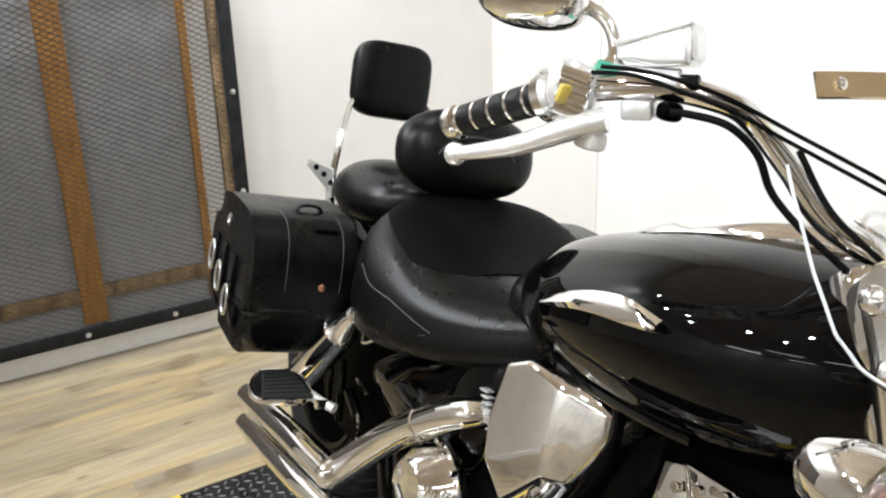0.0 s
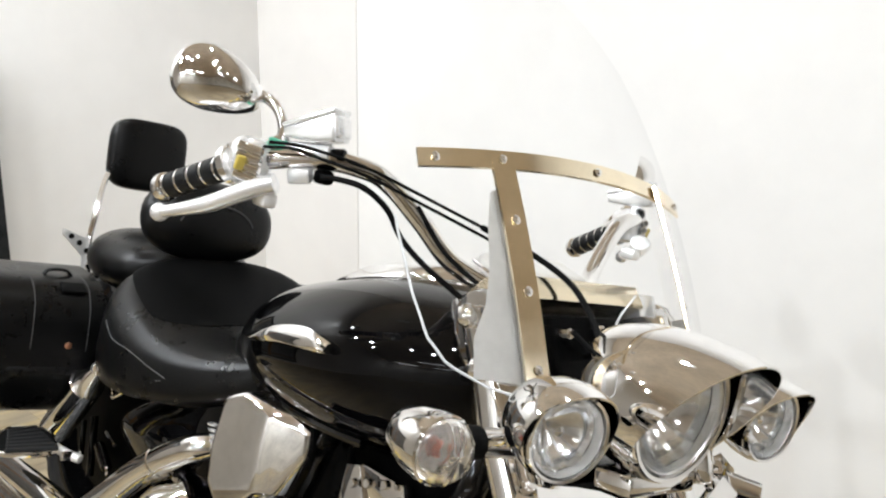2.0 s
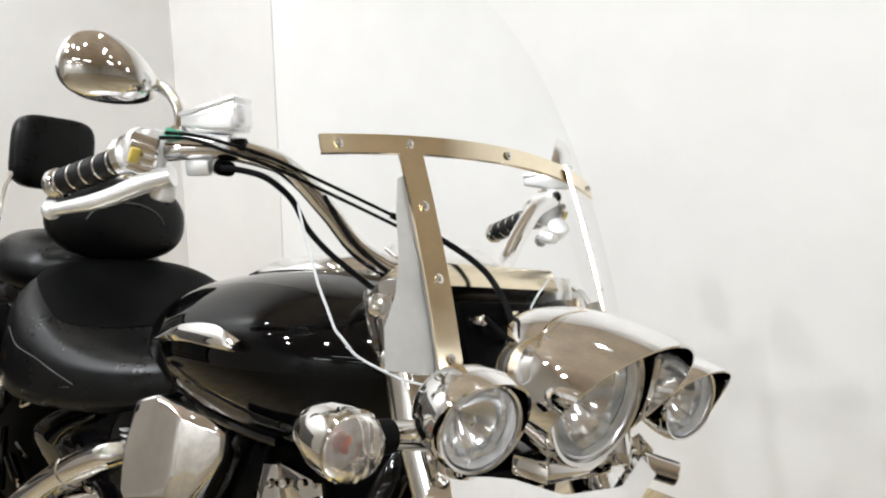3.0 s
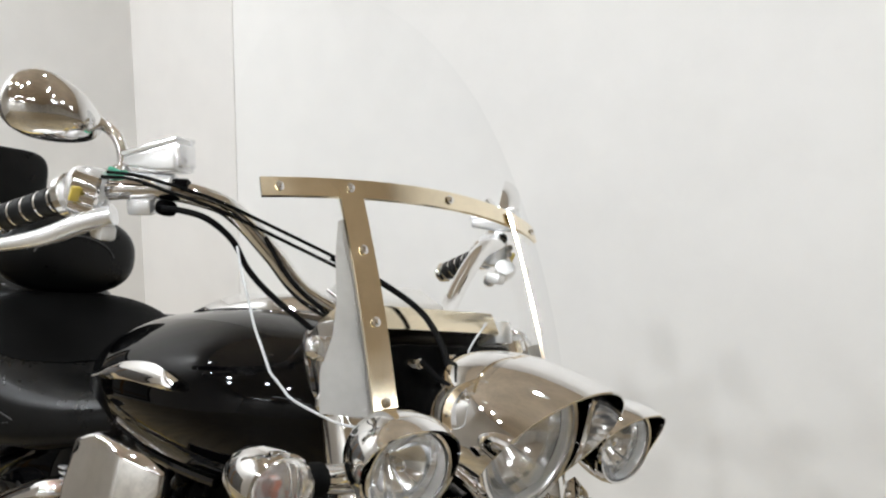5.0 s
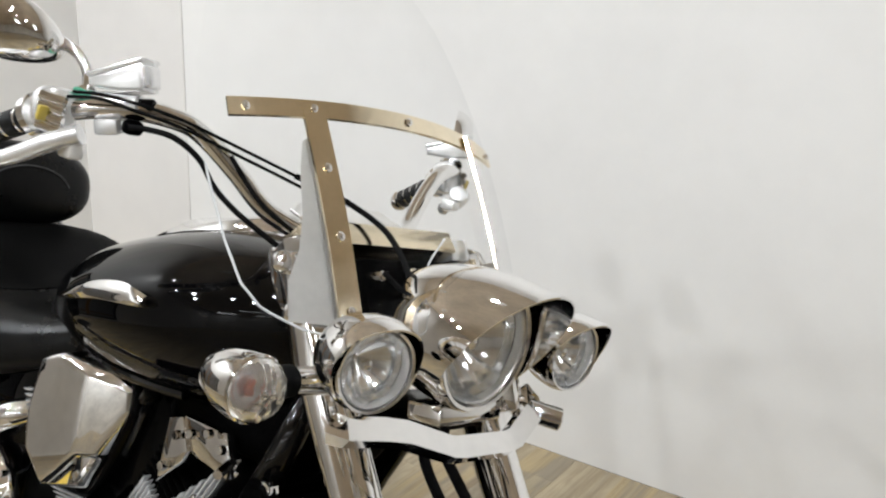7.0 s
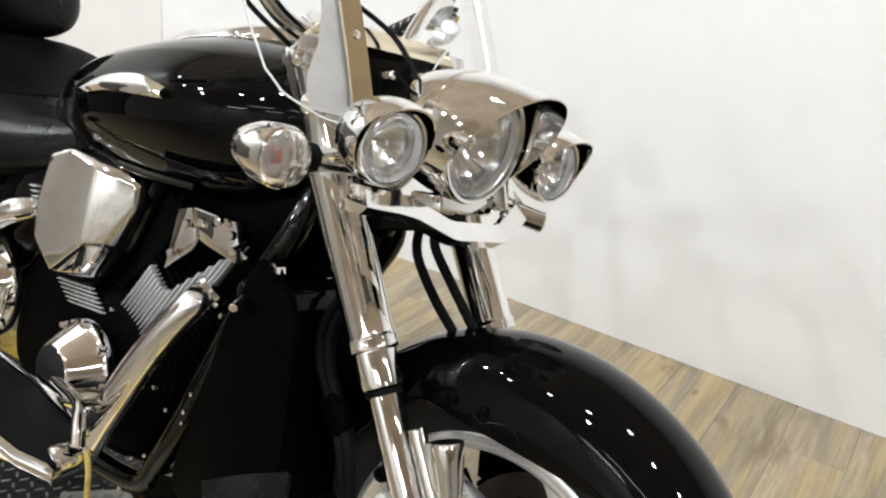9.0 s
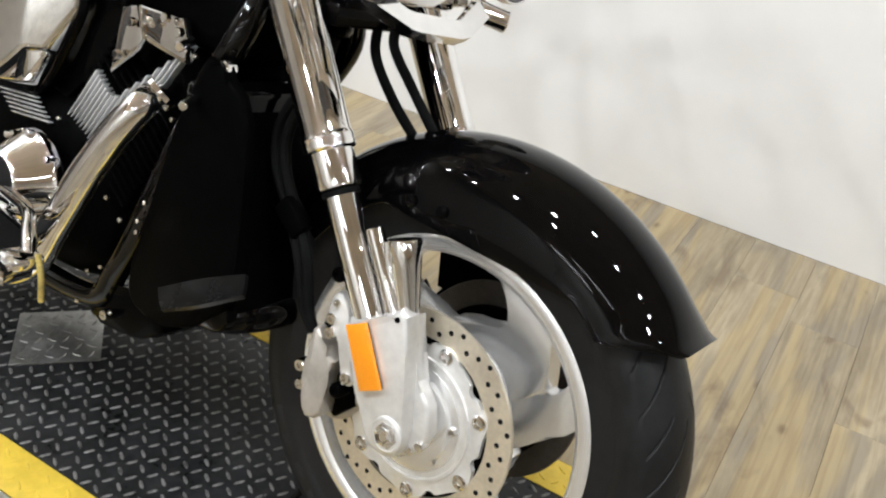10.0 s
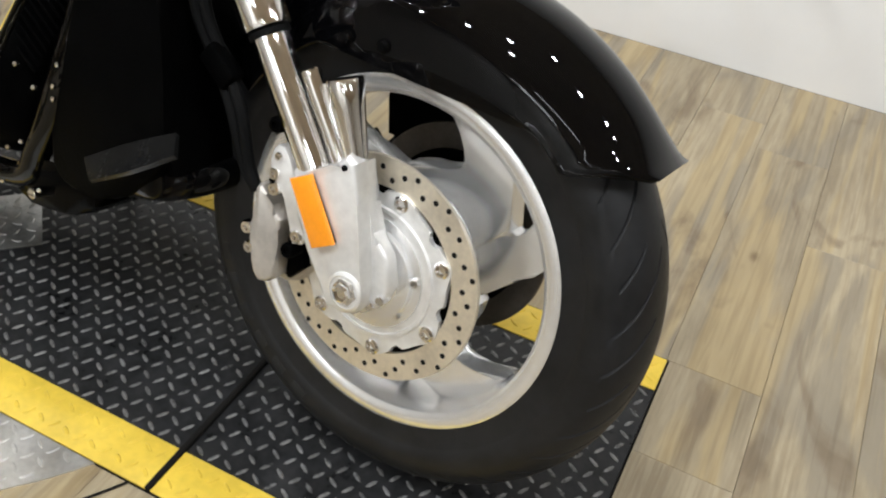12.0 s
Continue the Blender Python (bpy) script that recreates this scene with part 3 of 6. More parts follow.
def fork_leg(sgn):
    # y of a part that lies d outside the leg's axis
    at = lambda d: FMID + sgn * (FY + d)
    y = at(0)
    p0 = V(-0.108, y, 0.44)
    leg = part("fork_leg", lathe([(0.020, -0.04), (0.021, -0.02), (0.021, 0.165), (0.020, 0.18)], p0, FD, 32), CHROME, bike, "chrome telescopic fork tube")
    part("fork_cover", lathe([(0.021, 0.150), (0.0265, 0.152), (0.0275, 0.158), (0.0275, 0.196), (0.0315, 0.199), (0.0325, 0.204), (0.0315, 0.209), (0.0325, 0.213), (0.030, 0.219), (0.0315, 0.42), (0.034, 0.46), (0.035, 0.58), (0.03, 0.60)], p0, FD, 36), CHROME, leg, "wide chrome fork cover")
    part("damper_tube", rod(V(-0.070, at(-0.004), 0.447), V(-0.070, at(-0.004), 0.447) + FD * 0.112, 0.0115, 20), CHROME, leg, "second chrome tube beside the slider")
    part("seal_ring", lathe([(0.0215, 0.142), (0.0235, 0.143), (0.0235, 0.149), (0.0215, 0.150)], p0, FD, 28), RUBBER, leg)
    # lower casting that carries the axle: an outer slab, and a deeper web in front of it
    out = [(-0.12, 0.432), (-0.066, 0.452), (-0.064, 0.465), (-0.053, 0.478), (-0.040, 0.472), (-0.029, 0.428), (-0.016, 0.383), (-0.004, 0.335), (-0.002, 0.312), (-0.008, 0.300), (-0.024, 0.293), (-0.045, 0.294), (-0.058, 0.306), (-0.063, 0.325), (-0.076, 0.354), (-0.105, 0.377), (-0.121, 0.414)]
    part("fork_bottom", plate(out, 0.026, side(at(0.010)), bevel=0.008, seg=4), SATIN, leg, "satin silver fork bottom casting")
    part("casting_web", plate([(-0.058, 0.461), (-0.043, 0.469), (-0.034, 0.42), (-0.020, 0.39), (-0.006, 0.386), (0.008, 0.371), (0.019, 0.339), (0.012, 0.312), (-0.012, 0.290), (-0.035, 0.30), (-0.04, 0.40)], 0.022, side(at(-0.010)), bevel=0.006, seg=3), SATIN, leg)
    part("axle_lug", lathe([(0.023, 0), (0.0225, 0.003), (0.0195, 0.0045), (0.0185, 0.003)], V(-0.022, at(0.0225), 0.325), (0, sgn, 0), 32), SATIN, leg)
    part("axle_bolt", lathe([(0.0165, 0), (0.0165, 0.003), (0.0125, 0.004), (0.0120, 0.009), (0.009, 0.0105), (0.006, 0.008)], V(-0.022, at(0.0235), 0.325), (0, sgn, 0), 6), CHROME, leg, "steel axle bolt")
    part("lug_screw", rod(V(-0.052, at(0.018), 0.463), V(-0.052, at(0.026), 0.463), 0.0035, 8), FRAME_BLACK, leg)
    for q in ((0.012, 0.322), (0.000, 0.310)):
        part("pinch_bolt", rod(V(q[0], at(-0.010), q[1]), V(q[0], at(0.006), q[1]), 0.006, 8), CHROME, leg)
    part("reflector", plate([(-0.1145, 0.426), (-0.0885, 0.442), (-0.0435, 0.376), (-0.0705, 0.359)], 0.007, side(at(0.0295)), bevel=0.0018), ORANGE, leg, "orange side reflector")
    part("reflector_back", plate([(-0.113, 0.425), (-0.090, 0.439), (-0.046, 0.376), (-0.070, 0.362)], 0.006, side(at(0.0245)), bevel=0.001), CAST_BLACK, leg)
    # made-up black plate that darkens the view through the wheel
    if sgn > 0:
        part("far_shade_plate", plate(soft([(-0.17, 0.40), (-0.17, 0.51), (-0.11, 0.545), (-0.03, 0.53), (0.0, 0.47), (-0.04, 0.42)], 2), 0.03, side(at(-0.016)), bevel=0.006), CAST_BLACK, leg, "black plate added as shade behind the wheel")
    # chrome stay that holds the mudguard
    sa, sb = V(-0.0865, at(0.002), 0.545), V(-0.054, at(0.002), 0.468)
    part("fender_stay", lathe([(0.0165, 0), (0.0195, -0.001), (0.0205, 0.002), (0.0175, 0.03), (0.0145, 0.06), (0.0125, (sb - sa).length)], sa, sb - sa, 28), CHROME, leg, "flared chrome mudguard stay")
    part("stay_mouth", rod(sa + (sb - sa).normalized() * 0.0015, sa + (sb - sa).normalized() * 0.003, 0.0160, 24), CAST_BLACK, leg)
    part("stay_rod", tube([(-0.113, at(-0.004), 0.53), (-0.103, at(-0.004), 0.508), (-0.076, at(-0.004), 0.462)], 0.0068, 12), CHROME, leg)
    part("stay_bolt", rod(V(-0.083, at(0), 0.532), V(-0.083, at(0.012), 0.532), 0.0055, 8), CHROME, leg)
    # caliper behind the leg
    part("brake_caliper", plate(soft([(-0.174, 0.383), (-0.164, 0.392), (-0.149, 0.371), (-0.131, 0.360), (-0.135, 0.331), (-0.127, 0.286), (-0.153, 0.269), (-0.168, 0.292), (-0.165, 0.321), (-0.176, 0.337), (-0.165, 0.359)], 2), 0.026, side(at(0.003)), bevel=0.006, seg=3), CALIPER, leg, "satin grey-gold brake caliper")
    part("caliper_half", plate(soft([(-0.186, 0.372), (-0.163, 0.386), (-0.135, 0.368), (-0.120, 0.329), (-0.100, 0.312), (-0.12, 0.27), (-0.155, 0.262), (-0.178, 0.30)], 2), 0.05, side(at(-0.044)), bevel=0.008), CALIPER, leg)
    part("caliper_inner", plate([(-0.150, 0.372), (-0.128, 0.355), (-0.112, 0.335), (-0.105, 0.30), (-0.125, 0.276), (-0.15, 0.29)], 0.03, side(at(-0.022)), bevel=0.006), CAST_BLACK, leg)
    part("caliper_bracket", plate(soft([(-0.157, 0.440), (-0.144, 0.447), (-0.127, 0.426), (-0.108, 0.371), (-0.093, 0.355), (-0.112, 0.338), (-0.130, 0.390), (-0.157, 0.409)], 2), 0.012, side(at(0.007)), bevel=0.003), SATIN, leg)
    for q, r in (((-0.157, 0.468), 0.010), ((-0.147, 0.435), 0.0055), ((-0.149, 0.412), 0.008), ((-0.107, 0.351), 0.0085), ((-0.116, 0.328), 0.010), ((-0.172, 0.306), 0.008), ((-0.179, 0.330), 0.009), ((-0.147, 0.394), 0.009)):
        part("caliper_bolt", lathe([(r, -0.012), (r, 0.006), (r * 0.8, 0.009), (r * 0.45, 0.009), (r * 0.4, 0.006)], V(q[0], at(0.008), q[1]), (0, sgn, 0), 10), CHROME if r < 0.0095 else CAST_BLACK, leg)
    part("bridge_pin", rod(V(-0.172, at(-0.02), 0.306), V(-0.192, at(-0.016), 0.309), 0.006, 10), CHROME, leg)
    part("bleed_nipple", tube([(-0.182, at(-0.01), 0.37), (-0.20, at(-0.005), 0.382), (-0.207, at(-0.005), 0.388)], 0.004, 8), RUBBER, leg)
    part("caliper_pin", rod(V(-0.150, at(-0.008), 0.41), V(-0.170, at(-0.008), 0.378), 0.009, 12), CAST_BLACK, leg)
    return leg


fork_leg(-1)
fork_leg(1)

# mudguard over the front wheel


def fender():
    bm = bmesh.new()
    rings = []
    top, shoulder = 0.346, 0.268
    for a in lin(radians(39.3), radians(150), 64):
        d = V(math.cos(a), 0, math.sin(a))
        skirt = min(0.318, max(0.2245, 0.2245 / math.sin(a)))
        e = 1 - min(1, (a - radians(39.3)) / radians(8))
        skirt = skirt + (0.336 - skirt) * e ** 2
        wide = 0.078 * (1 - 0.42 * e ** 2)
        ring = []
        for s in lin(-1, 1, 33):
            t = abs(s)
            th = min(1.0, t / 0.72) * math.pi / 2
            yy, rr = wide * math.sin(th) ** 0.92, top - (top - shoulder) * (1 - math.cos(th)) * (1 - e)
            if t > 0.72:
                g = (t - 0.72) / 0.28
                yy, rr = wide * (1 + 0.02 * math.sin(g * math.pi)), rr + (min(skirt, rr - 0.004) - rr) * g
            ring.append(AX + d * rr + V(0, math.copysign(yy, s), 0))
        rings.append(ring)
    skin(bm, rings, closed=False)
    bmesh.ops.recalc_face_normals(bm, faces=bm.faces)
    bmesh.ops.solidify(bm, geom=bm.faces, thickness=0.003)
    ob = part("front_fender", bm, PAINT, bike, "gloss black front mudguard", sharp=60)
    for x, z in ((-0.083, 0.575), (-0.13, 0.570)):
        part("fender_bolt", lathe([(0.008, 0), (0.008, 0.003), (0.005, 0.006)], V(x, AX.y - 0.079, z), (0, -1, 0), 10), FRAME_BLACK, ob)
    return ob


fender()

# headlamp, driving lamps, signal


def bowl_lamp(c, R, depth, name, label, visor, yaw=0, wrap=1.25):
    """A bullet-shaped bucket with a bezel, a bright bowl, a glass and a peaked visor; it looks forward."""
    c = Vector(c)
    x = V(math.cos(radians(yaw)), math.sin(radians(yaw)), -0.04).normalized()
    yv = V(0, 0, 1).cross(x).normalized()
    zv = x.cross(yv)
    rad = lambda f: R * 1.15 * math.sqrt(max(0.0, 1 - f ** 2.3)) ** 0.9
    prof = [(max(0.004, rad(f)), -depth * f) for f in lin(1.0, 0.06, 22)] + [(R * 1.13, -0.003), (R * 1.10, 0.0)]
    body = part(name, lathe(prof, c, x, 56, caps=False), CHROME, bike, label, sharp=60)
    part("bezel", lathe([(R * 1.10, -0.008), (R * 1.125, -0.003), (R * 1.115, 0.004), (R * 1.07, 0.009), (R * 1.01, 0.008), (R * 0.985, 0.003), (R * 0.975, -0.004)], c, x, 64, caps=False), CHROME, body, "chrome bezel")
    part("inner_ring", lathe([(R * 0.98, 0.001), (R * 0.955, 0.006), (R * 0.93, 0.004), (R * 0.92, -0.006)], c, x, 64, caps=False), ALLOY, body)
    # bowl with upright flutes
    bm = bmesh.new()
    rings = []
    for f in lin(0, 1, 12):
        r = R * (0.92 - 0.86 * f ** 1.15)
        d = -0.006 - R * 0.74 * f ** 0.62
        rings.append([c + x * (d + 0.0022 * (1 - f) * math.cos(round(math.sin(a) * 4.5) * 2.1)) + r * (math.sin(a) * yv + math.cos(a) * zv) for a in lin(0, 2 * math.pi, 64, endpoint=False)])
    skin(bm, rings, caps=False)
    part("bowl", bm, REFLECTOR, body, "bright fluted reflector bowl", sharp=12)
    part("bulb_shield", lathe([(R * 0.13, -R * 0.5), (R * 0.15, -R * 0.3), (R * 0.13, -R * 0.22), (R * 0.04, -R * 0.18)], c, x, 20), CHROME, body)
    g = part("lens", lathe([(R * 0.96, -0.001), (R * 0.94, R * 0.05), (R * 0.7, R * 0.11), (R * 0.4, R * 0.15), (R * 0.1, R * 0.165), (0.002, R * 0.166)], c, x, 48, caps=False), ACRYLIC, body, "clear glass lens")
    g.visible_shadow = False
    # visor: lies close on the bucket and runs out into a drooping peak
    bm = bmesh.new()
    rings = []
    for f in lin(0, 1, 18):
        ring = []
        for a in lin(radians(-122), radians(122), 49):
            cc = max(0.0, math.cos(a * 0.735))
            reach = visor * cc ** wrap
            along = -depth * 0.72 + f * (depth * 0.72 + 0.004 + reach)
            g = max(0.0, -along / depth)
            over = max(0.0, along) / max(visor, 0.001)
            rr = rad(g) + 0.0022 + R * 0.17 * cc ** 1.5 * f ** 0.7 - R * 0.12 * over ** 1.6
            ring.append(c + x * along + rr * (math.sin(a) * yv + math.cos(a) * zv))
        rings.append(ring)
    skin(bm, rings, closed=False)
    bmesh.ops.recalc_face_normals(bm, faces=bm.faces)
    bmesh.ops.solidify(bm, geom=bm.faces, thickness=0.0022)
    part("visor", bm, CHROME, body, "peaked chrome visor", sharp=50)
    return body


bowl_lamp((-0.200, -0.026, 0.873), 0.067, 0.150, "headlight", "large round chrome headlamp", 0.078, -1)
bowl_lamp((-0.190, -0.204, 0.860), 0.0395, 0.072, "driving_lamp", "small round chrome driving lamp", 0.026, -12, 2.6)
bowl_lamp((-0.220, 0.190, 0.850), 0.043, 0.072, "driving_lamp", "small round chrome driving lamp", 0.036, -4, 2.2)


def signal(y):
    sgn = -1 if y < 0 else 1
    c = V(-0.272 if y < 0 else -0.335, y, 0.823)
    body = part("turn_signal", lathe([(0.002, -0.056), (0.014, -0.052), (0.025, -0.038), (0.032, -0.014), (0.034, 0.006), (0.034, 0.016), (0.031, 0.018)], c, (1, 0, 0.02), 32, caps=False), CHROME, bike, "chrome bullet turn signal")
    bm = bmesh.new()
    rings = []
    for f in lin(0, 1, 9):
        rings.append([c + V(0.017 + 0.021 * math.sin(f * 1.5), (0.032 * math.cos(f * 1.5)) * math.cos(a), (0.032 * math.cos(f * 1.5)) * math.sin(a)) + V(0.0016 * math.cos(0.032 * math.cos(f * 1.5) * math.cos(a) * 900), 0, 0) for a in lin(0, 2 * math.pi, 64, endpoint=False)])
    skin(bm, rings)
    part("signal_lens", bm, RIBBED, body, "clear ribbed lens", sharp=60)
    part("signal_bowl", lathe([(0.032, 0.017), (0.026, 0.006), (0.002, 0.0)], c, (1, 0, 0.02), 28, caps=False), POLISHED, body)
    part("amber_bulb", ball(c + V(0.010, 0, 0), (0.006, 0.009, 0.012), 14, 8), AMBER, body, "amber bulb")
    part("signal_collar", rod(c - V(0, sgn * 0.034, 0), c - V(0, sgn * 0.058, 0), 0.0165, 20), RUBBER, body, "black rubber collar")
    part("signal_stem", rod(c - V(0, sgn * 0.056, 0), c - V(-0.01, sgn * 0.112, 0), 0.0145, 20), CHROME, body)


signal(-0.285)

# light bar and lower clamp
bar = part("light_bar", strip([(-0.200, -0.236, 0.801), (-0.188, -0.228, 0.801), (-0.183, -0.180, 0.797), (-0.181, -0.150, 0.792), (-0.178, -0.080, 0.770), (-0.177, -0.066, 0.768), (-0.177, 0.018, 0.765), (-0.178, 0.034, 0.768), (-0.185, 0.070, 0.792), (-0.225, 0.120, 0.800)], (0.74, 0, 0.67), 0.026, 0.016), CHROME, bike, "chrome light bar under the lamps", sharp=20)
part("bar_bracket", block((0.05, 0.11, 0.022), pose(-0.225, -0.02, 0.792, 0, -8, 0), bevel=0.004), CHROME, bar)
part("bar_bracket", block((0.03, 0.035, 0.045), pose(-0.215, 0.055, 0.812, 0, -20, 25), bevel=0.004), CHROME, bar)
part("bar_end", rod((-0.215, 0.08, 0.793), (-0.17, 0.118, 0.786), 0.014, 16), CHROME, bar)
part("lower_clamp", plate([(-0.36, -0.06), (-0.30, -0.07), (-0.275, -0.06), (-0.275, 0.12), (-0.30, 0.13), (-0.36, 0.13)], 0.03, pose(-0.02, 0, 0.745), bevel=0.006), FRAME_BLACK, bike, "black lower fork clamp")
part("upper_clamp", block((0.048, 0.245, 0.030), pose(-0.390, -0.03, 0.946, 0, -40, 0), bevel=0.003), STRAP_TAN, bike, "flat chrome upper clamp")
part("lamp_back", block((0.06, 0.20, 0.10), pose(-0.335, -0.01, 0.885, 0, -30, 0), bevel=0.012), CAST_BLACK, bike, "black housing behind the headlamp")
gauge = part("gauge_housing", block((0.06, 0.15, 0.030), pose(-0.475, 0.0, 0.957, 0, 14, 0), bevel=0.009, seg=3), PALE_PLATE, bike, "pale grey bar clamp cover")
part("gauge_rim", block((0.064, 0.154, 0.005), pose(-0.475, 0.0, 0.957, 0, 14, 0), bevel=0.002), CHROME, gauge)
for k, (dy, dz, r) in enumerate(((-0.085, 0.02, 0.006), (-0.055, -0.012, 0.005), (-0.03, 0.026, 0.004), (0.0, 0.0, 0.006), (0.03, 0.024, 0.005), (0.055, -0.02, 0.006), (-0.07, -0.03, 0.004), (0.02, -0.03, 0.004))):
    part("stem_bolt", rod((-0.315 - 0.5 * dz, -0.01 + dy, 0.90 + dz), (-0.295 - 0.5 * dz, -0.01 + dy, 0.906 + dz), r, 8), CHROME, bike)
part("stem_wire", tube([(-0.30, -0.10, 0.93), (-0.285, -0.06, 0.905), (-0.292, -0.02, 0.915), (-0.288, 0.04, 0.90), (-0.30, 0.09, 0.925)], 0.003, 8), RUBBER, bike)
part("clamp_block", block((0.05, 0.035, 0.03), pose(-0.390, 0.105, 0.942, 0, -24, 0), bevel=0.004), ALLOY, bike)
part("head_tube", rod((-0.36, 0.0, 0.70), (-0.46, 0.0, 0.92), 0.038, 24), FRAME_BLACK, bike)
for y in (-0.12, 0.15):
    part("side_shroud", tube([(-0.33, y - 0.0, 0.80), (-0.36, y, 0.86), (-0.40, y, 0.92)], [0.04, 0.042, 0.04], 28), CHROME, bike, "chrome fork shroud")

# windshield
def shield_x(y, z):
    mid = -0.2715 - 0.448 * (z - 0.84) - 0.488 * (z - 0.84) ** 2
    return mid + 0.0055 - 1.2 * (y - WS) ** 2


def shield_half(z):
    return float(np.interp(z, [0.850, 0.857, 0.866, 0.878, 0.90, 0.94, 1.0, 1.06, 1.12, 1.2, 1.25, 1.29, 1.32, 1.335, 1.34], [0.02, 0.168, 0.199, 0.226, 0.242, 0.252, 0.259, 0.258, 0.249, 0.222, 0.19, 0.138, 0.087, 0.04, 0.01]))


MOUNT_OUT = [(-0.148, 1.054), (-0.158, 1.017), (-0.164, 0.975), (-0.173, 0.94), (-0.190, 0.905), (-0.194, 0.866)]
MOUNT_IN = [(-0.132, 1.063), (-0.130, 1.023), (-0.127, 0.985), (-0.124, 0.94), (-0.124, 0.905), (-0.126, 0.866)]


def windshield():
    bm = bmesh.new()
    rings, edge_l, edge_r = [], [], []
    for z in lin(0.850, 0.9, 11) + lin(0.92, 1.25, 19) + lin(1.265, 1.34, 10):
        h = shield_half(z)
        rings.append([V(shield_x(WS + h * s, z), WS + h * s, z) for s in lin(-1, 1, 17)])
        edge_l.append(rings[-1][0])
        edge_r.append(rings[-1][-1])
    skin(bm, rings, closed=False)
    ws = part("windshield", bm, ACRYLIC, bike, "clear acrylic windshield", sharp=60)
    ws.visible_shadow = False
    part("shield_edge", tube([p for p in edge_l if p.z < 1.02], 0.0014, 8, 2), CLEAR_EDGE, ws, "pale polished edge of the sheet")

    def on(y, z, out=0.006):
        return V(shield_x(y, z) + out * 0.8, y, z + out * 0.5)

    ys = lin(WS - 0.232, WS + 0.232, 25)
    arch = lambda y: 1.097 - 0.45 * (y - WS) ** 2
    line = [on(y, arch(y)) for y in ys]
    cross = part("cross_bar", strip(line, [(1, 2.4 * (y - WS) - 0.06, 0.62) for y in ys], 0.023, 0.004), STRAP_TAN, ws, "flat polished cross bar")
    for y in (WS - 0.215, WS - 0.139, WS, WS + 0.139, WS + 0.215):
        part("acorn_nut", lathe([(0.0055, 0), (0.0055, 0.0012), (0.0036, 0.0018), (0.0032, 0.0036), (0.0012, 0.0044)], on(y, arch(y), 0.009), (0.8, 0, 0.5), 10), CHROME, cross, "small chrome screw")
    for s in (-1, 1):
        y = WS + s * 0.139
        line = [on(y, z, 0.007) for z in lin(0.855, 1.093, 12)]
        st = part("upright_strap", strip(line, (0.85, s * (0.34 if s < 0 else 0.75), 0.5), 0.028, 0.004), STRAP_TAN, ws, "flat polished upright strap")
        for z in (1.026, 0.956, 0.881):
            part("strap_screw", lathe([(0.0055, 0), (0.0055, 0.0012), (0.0036, 0.0018), (0.0032, 0.0036), (0.0012, 0.0044)], on(y, z, 0.010), (0.8, 0, 0.5), 10), CHROME, st)
        mirror = lambda q: (2 * WS - q[0], q[1]) if s > 0 else q
        bm = bmesh.new()
        skin(bm, [[V(shield_x(*mirror(q)) - 0.009, *mirror(q)) for q in pair] for pair in list(zip(MOUNT_OUT, MOUNT_IN))[0 if s < 0 else 3:]], closed=False)
        bmesh.ops.solidify(bm, geom=bm.faces, thickness=0.004)
        part("mount_plate", bm, PALE_PLATE, ws, "pale mounting plate behind the sheet")
        part("fork_mount", plate(soft([(-0.03, -0.035), (0.03, -0.03), (0.035, 0.03), (0, 0.045), (-0.035, 0.03)], 3), 0.012, Matrix.Translation(V(-0.385, y + s * 0.012, 0.905)) @ side(0) @ pose(0, 0, 0, 0, 0, 35), bevel=0.003), CHROME, ws)
        for q in ((-0.36, 0.868), (-0.395, 0.918)):
            part("mount_knob", ball(V(q[0], y + s * 0.028, q[1]), (0.014, 0.012, 0.014), 16, 10), CHROME, ws, "domed chrome nut")


windshield()

# handlebar with its controls
GRIP_A, GRIP_B = V(-0.668, -0.335, 1.022), V(-0.780, -0.368, 0.972)


def flip(p, s):
    return V(p[0], CY + s * (p[1] - CY) * (-1), p[2]) if s > 0 else V(*p)


